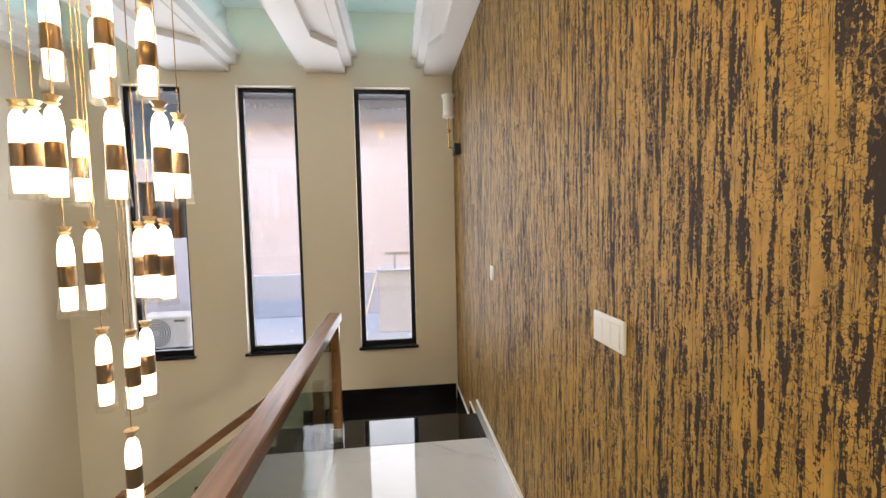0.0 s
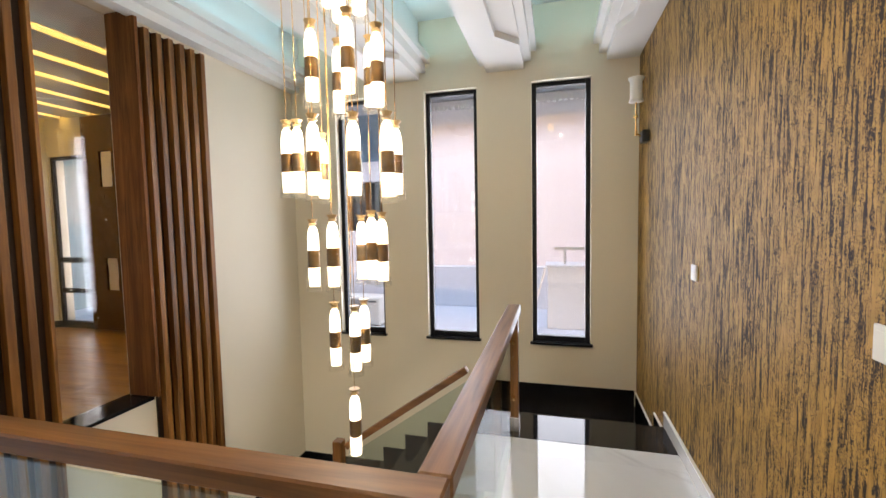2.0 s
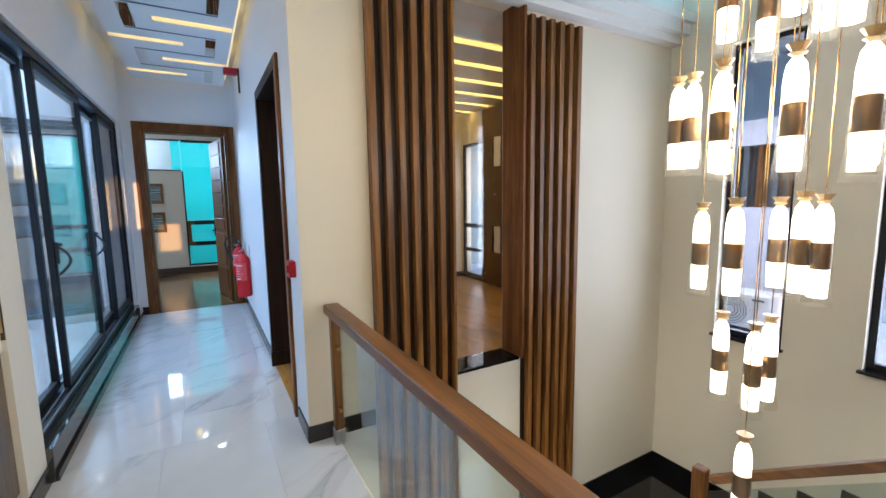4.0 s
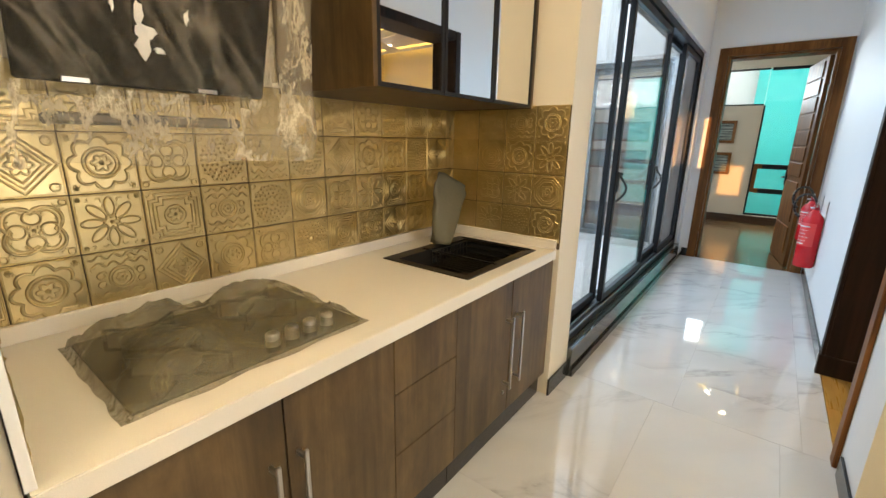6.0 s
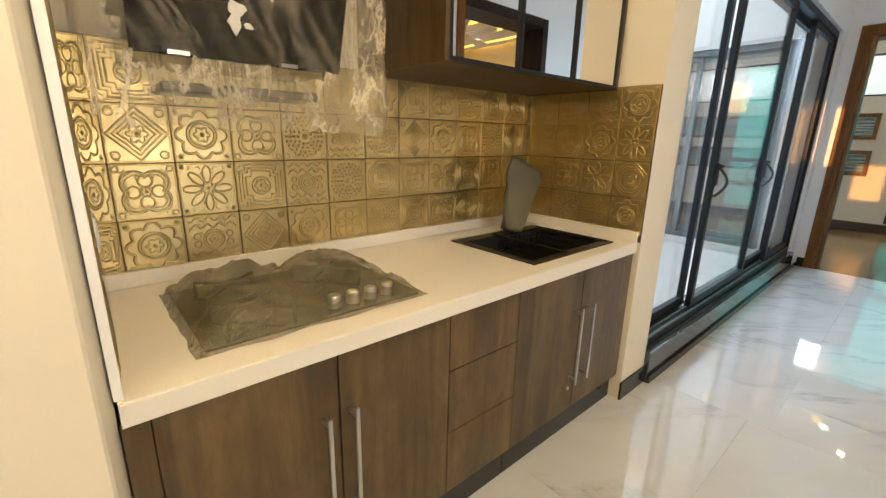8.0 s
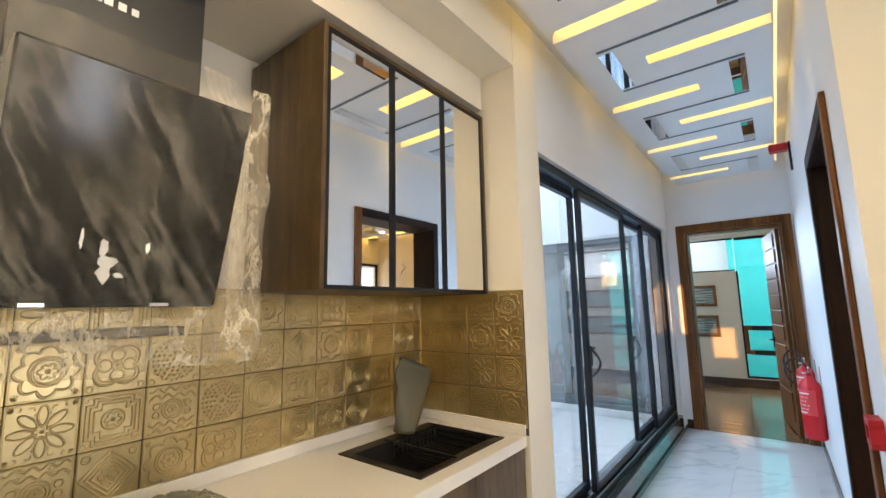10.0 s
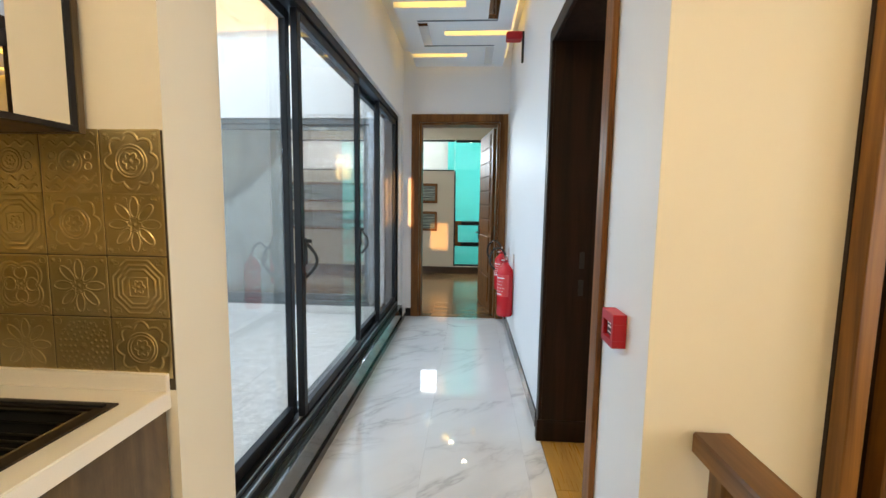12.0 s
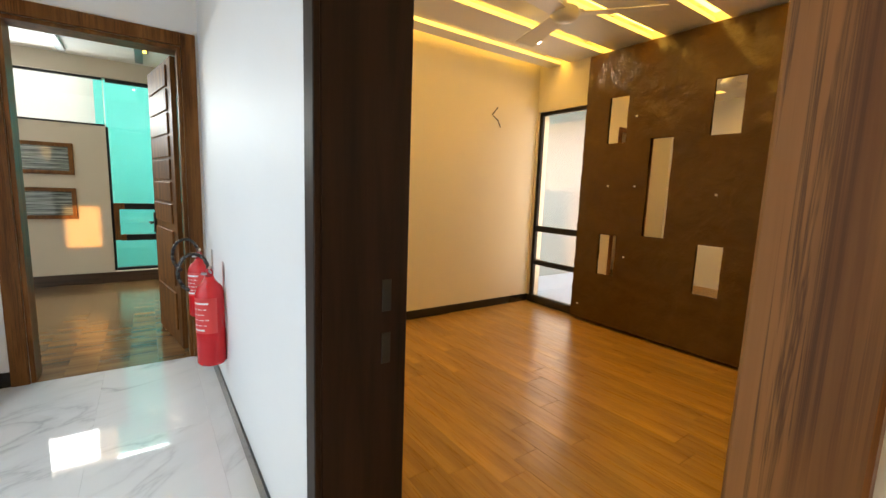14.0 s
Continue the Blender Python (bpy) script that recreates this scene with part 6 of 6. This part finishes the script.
def tile_mesh(kind):
    bm = bmesh.new()
    s, t = P / 2 - 0.0014, 0.007
    box(bm, -s, s, 0, t, -s, s, 0.0025)
    B, W, H = t - 0.0002, 0.0098, 0.006
    q = P * 0.5
    ridge(bm, [(-s + 0.006, -s + 0.006), (s - 0.006, -s + 0.006), (s - 0.006, s - 0.006), (-s + 0.006, s - 0.006)], 0.005, 0.002, B)
    rosette = lambda r: [ridge(bm, lobed(r * 0.62, 6, r * 0.38, 36), W * 0.7, H * 0.8, B), stud(bm, 0, 0, r * 0.35, H, B)]
    corners = [(a * 0.067, b * 0.067) for a in (-1, 1) for b in (-1, 1)]
    if kind == 0:      # nested diamonds
        for r in (0.083, 0.066, 0.05):
            ridge(bm, poly(r, 4, 0), W, H, B)
        rosette(0.03)
        for u, v in corners:
            ridge(bm, lobed(0.008, 3, 0.006, 12), W * 0.4, H * 0.4, B)
            ridge(bm, circle(u, v, 0.012, 10), 0.006, H * 0.7, B)
    elif kind == 1:    # ringed flower with scalloped rim
        ridge(bm, lobed(0.064, 8, 0.018, 64), W, H, B)
        for r in (0.047, 0.038):
            ridge(bm, circle(0, 0, r), W * 0.8, H, B)
        rosette(0.026)
        for u, v in corners:
            stud(bm, u * 1.1, v * 1.1, 0.01, H, B)
    elif kind == 2:    # quatrefoil
        ridge(bm, lobed(0.056, 4, 0.024, 56, math.pi / 4), W, H, B)
        ridge(bm, lobed(0.046, 4, 0.022, 56, math.pi / 4), W * 0.6, H * 0.7, B)
        for k in range(4):
            a = math.pi / 2 * k
            ridge(bm, circle(0.036 * math.cos(a), 0.036 * math.sin(a), 0.02, 16, 1.0), W * 0.7, H, B)
        rosette(0.018)
        for u, v in corners:
            ridge(bm, circle(u * 1.12, v * 1.12, 0.009, 10), 0.006, H * 0.8, B)
    elif kind == 3:    # beaded medallion
        for r, n in ((0.076, 26), (0.06, 20), (0.044, 14), (0.028, 9)):
            for i in range(n):
                stud(bm, r * math.cos(2 * math.pi * i / n), r * math.sin(2 * math.pi * i / n), 0.0068, H, B)
        stud(bm, 0, 0, 0.014, H * 1.2, B)
        for u, v in corners:
            ridge(bm, circle(u * 1.15, v * 1.15, 0.01, 10), 0.005, H * 0.7, B)
    elif kind == 4:    # notched square frames
        for r, c in ((0.078, 0.02), (0.066, 0.018), (0.055, 0.02)):
            ridge(bm, [(-r + c, -r), (r - c, -r), (r - c, -r + c), (r, -r + c), (r, r - c), (r - c, r - c), (r - c, r), (-r + c, r), (-r + c, r - c), (-r, r - c), (-r, -r + c), (-r + c, -r + c)], W * 0.8, H, B)
        ridge(bm, circle(0, 0, 0.034), W * 0.7, H, B)
        rosette(0.025)
    elif kind == 5:    # interlaced petals
        for k in range(8):
            a = math.pi / 4 * k
            ridge(bm, [(0.05 * math.cos(a) + 0.03 * math.cos(b) * math.cos(a) - 0.013 * math.sin(b) * math.sin(a), 0.05 * math.sin(a) + 0.03 * math.cos(b) * math.sin(a) + 0.013 * math.sin(b) * math.cos(a)) for b in [2 * math.pi * i / 14 for i in range(14)]], W * 0.7, H, B)
        rosette(0.022)
        for u, v in corners:
            stud(bm, u * 1.15, v * 1.15, 0.009, H, B)
    elif kind == 6:    # waves and scrolls
        for k in range(7):
            v0 = -0.075 + 0.025 * k
            if abs(v0) > 0.03:
                ridge(bm, [(-0.08 + 0.16 * i / 30, v0 + 0.007 * math.sin(i * 0.84 + k)) for i in range(31)], W * 0.8, H, B, False)
        for u in (-0.055, 0.055):
            for v in (-0.015, 0.015):
                ridge(bm, circle(u, v, 0.011, 10), W * 0.6, H, B)
        for r in (0.036, 0.027):
            ridge(bm, circle(0, 0, r, 20), W * 0.7, H, B)
        rosette(0.016)
    else:              # octagon frames
        for r in (0.086, 0.07, 0.056):
            ridge(bm, poly(r, 8, math.pi / 8), W, H, B)
        ridge(bm, poly(0.04, 4, math.pi / 4), W * 0.8, H, B)
        rosette(0.02)
        for u, v in corners:
            stud(bm, u * 1.15, v * 1.15, 0.012, H, B)
    # small curled ornament, repeated over four quarters and mirrored
    rng = random.Random(40 + kind)
    for k in range({0: 3, 1: 3, 4: 3, 7: 3}.get(kind, 5)):
        far = kind in (0, 1, 4, 7)
        cu, cv = (rng.uniform(0.058, 0.08), rng.uniform(0.06, 0.082)) if far else (rng.uniform(0.012, 0.078), rng.uniform(0.012, 0.08))
        r0, a0, span = rng.uniform(0.005, 0.011), rng.uniform(0, 6.28), rng.uniform(2.6, 4.6)
        for su in (-1, 1):
            for sv in (-1, 1):
                arc = [(max(-s + 0.006, min(s - 0.006, su * (cu + r0 * (1 - 0.5 * i / 6) * math.cos(a0 + span * i / 6)))), max(-s + 0.006, min(s - 0.006, sv * (cv + r0 * (1 - 0.5 * i / 6) * math.sin(a0 + span * i / 6))))) for i in range(7)]
                ridge(bm, arc, 0.0052, H * 0.42, B, False)
    me = bpy.data.meshes.new("tile")
    bm.to_mesh(me)
    bm.free()
    me.materials.append(BRONZE)
    return me


TILES = [tile_mesh(k) for k in range(8)]
GROUT = mat("dark_bronze_grout", (0.06, 0.045, 0.025), 0.6)
splash = structure("splashback", boxed((AX0 + 0.0, AX1, AY0 - 0.004, AY0 + 0.001, WT + 0.001, 1.705), (AX0 - 0.0025, AX0 - 0.001, AY0 + 0.001, 0.028, WT + 0.001, 1.695), (-1.406, -1.4005, AY0 + 0.0015, -0.007, WT + 0.001, 1.7)), GROUT, "embossed bronze tile splashback behind the worktop", "splashback")
ORDER = ((1, 6, 0, 1, 2, 3, 4, 6, 0, 2, 6, 4), (2, 5, 4, 6, 3, 7, 2, 5, 4, 2, 7, 1), (0, 1, 2, 3, 6, 3, 0, 1, 2, 3, 0, 1), (4, 5, 4, 6, 2, 1, 4, 2, 3, 7, 4, 2))
for j in range(4):
    zc = 0.958 + P * (j + 0.5)
    for i in range(11):
        xc = -1.675 + P - P * (i + 0.5)
        piece("tile", TILES[ORDER[j][i]], splash, Matrix.Translation((xc, AY0 + 0.001, zc)))
    xa, xb = -1.675 + P, AX1
    piece("tile", TILES[ORDER[j][11]], splash, Matrix.Translation(((xa + xb) / 2, AY0 + 0.001, zc)) @ Matrix.Diagonal(((xb - xa) / P, 1, 1, 1)))
    xa, xb = -1.675 + P - 11 * P, AX0 + 0.006
    piece("tile", TILES[ORDER[j][2]], splash, Matrix.Translation(((xa + xb) / 2, AY0 + 0.001, zc)) @ Matrix.Diagonal((abs(xa - xb) / P, 1, 1, 1)))
    ya, yb = 0.024 - 4 * P, AY0 + 0.009
    piece("tile", TILES[ORDER[j][5]], splash, Matrix.Translation((AX0 - 0.001, (ya + yb) / 2, zc - (0.005 if j == 3 else 0))) @ Matrix.Rotation(radians(-90), 4, "Z") @ Matrix.Diagonal((abs(ya - yb) / P, 1, 1, 1)))
    for i in range(4):
        yc = 0.024 - P * (i + 0.5)
        piece("tile", TILES[(ORDER[j][i + 3] + j + i) % 8], splash, Matrix.Translation((AX0 - 0.001, yc, zc if j < 3 else zc - 0.005)) @ Matrix.Rotation(radians(-90), 4, "Z") @ Matrix.Diagonal((1, 0.36, 1, 1)))

    for i in range(4):
        yc = -0.007 - P * (i + 0.5)
        piece("tile", TILES[(ORDER[j][i + 2] + j) % 8], splash, Matrix.Translation((-1.4055, yc, zc)) @ Matrix.Rotation(radians(90), 4, "Z"))
outlet = thing("wall_outlet", (-1.413, -0.3, 1.2), "white socket plate on the bronze tiles beside the hob", "wall outlet")
part("plate", boxed((-1.426, -1.4165, -0.42, -0.27, 1.16, 1.245), bevel=0.003), WHITE_PLASTIC, outlet)
part("rocker", boxed((-1.429, -1.4262, -0.405, -0.35, 1.175, 1.23), (-1.429, -1.4262, -0.34, -0.285, 1.175, 1.23), bevel=0.001), WHITE_PLASTIC, outlet)


# ---- pieces: floors ----
def lay(name, parent, rect, lx, ly, z, thick, material, gap=0.0015, shift=0.0, random_shift=False):
    """Lays rectangular pieces over rect = (x0, x1, y0, y1); rows run along x."""
    x0, x1, y0, y1 = rect
    cache = {}
    rng = random.Random(int(abs(x0 * 7 + y1 * 13) * 10))
    y = y0
    r = 0
    while y < y1 - 0.004:
        w = min(ly, y1 - y)
        x = x0 - (rng.random() * lx if random_shift else (shift * lx if r % 2 else 0.0))
        while x < x1 - 0.004:
            a, b = max(x, x0), min(x + lx, x1)
            if b - a > 0.01:
                key = (round(b - a, 3), round(w, 3))
                if key not in cache:
                    bm = boxed((-(b - a) / 2 + gap / 2, (b - a) / 2 - gap / 2, -w / 2 + gap / 2, w / 2 - gap / 2, -thick, 0.0), bevel=0.0003)
                    me = bpy.data.meshes.new(name)
                    bm.to_mesh(me)
                    bm.free()
                    me.materials.append(material)
                    cache[key] = me
                piece(name, cache[key], parent, Matrix.Translation(((a + b) / 2, y + w / 2, z)))
            x += lx
        y += ly
        r += 1


S = bpy.data.objects
lay("tile", S["floor_slab"], (-3.93, 0.175, -0.03, 1.56), 1.2, 0.6, 0.0, 0.011, MARBLE, 0.0005)
lay("tile", S["floor_slab"], (-7.918, -3.931, 0.062, 1.389), 1.2, 0.6, 0.0, 0.011, MARBLE, 0.0005)
lay("tile", S["floor_slab"], (-0.9, 0.175, 1.561, 3.545), 1.2, 0.6, 0.0, 0.011, MARBLE, 0.0005)
lay("tile", S["floor_courtyard_slab"], (-7.9, -3.94, -4.49, -0.203), 0.6, 0.6, 0.0, 0.011, TERRACE, 0.003)
lay("plank", S["floor_bedroom_slab"], (-7.998, -3.757, 1.66, 5.345), 1.2, 0.195, 0.0, 0.011, PLANK, 0.0018, 0, True)
lay("plank", S["floor_bedroom_slab"], (-5.03, -3.937, 1.391, 1.659), 1.2, 0.195, 0.0, 0.011, PLANK, 0.0018, 0, True)
lay("plank", S["floor_end_room_slab"], (-11.54, -7.921, -4.19, 3.99), 1.4, 0.2, 0.0, 0.011, PLANK_DARK, 0.0015, 0, True)
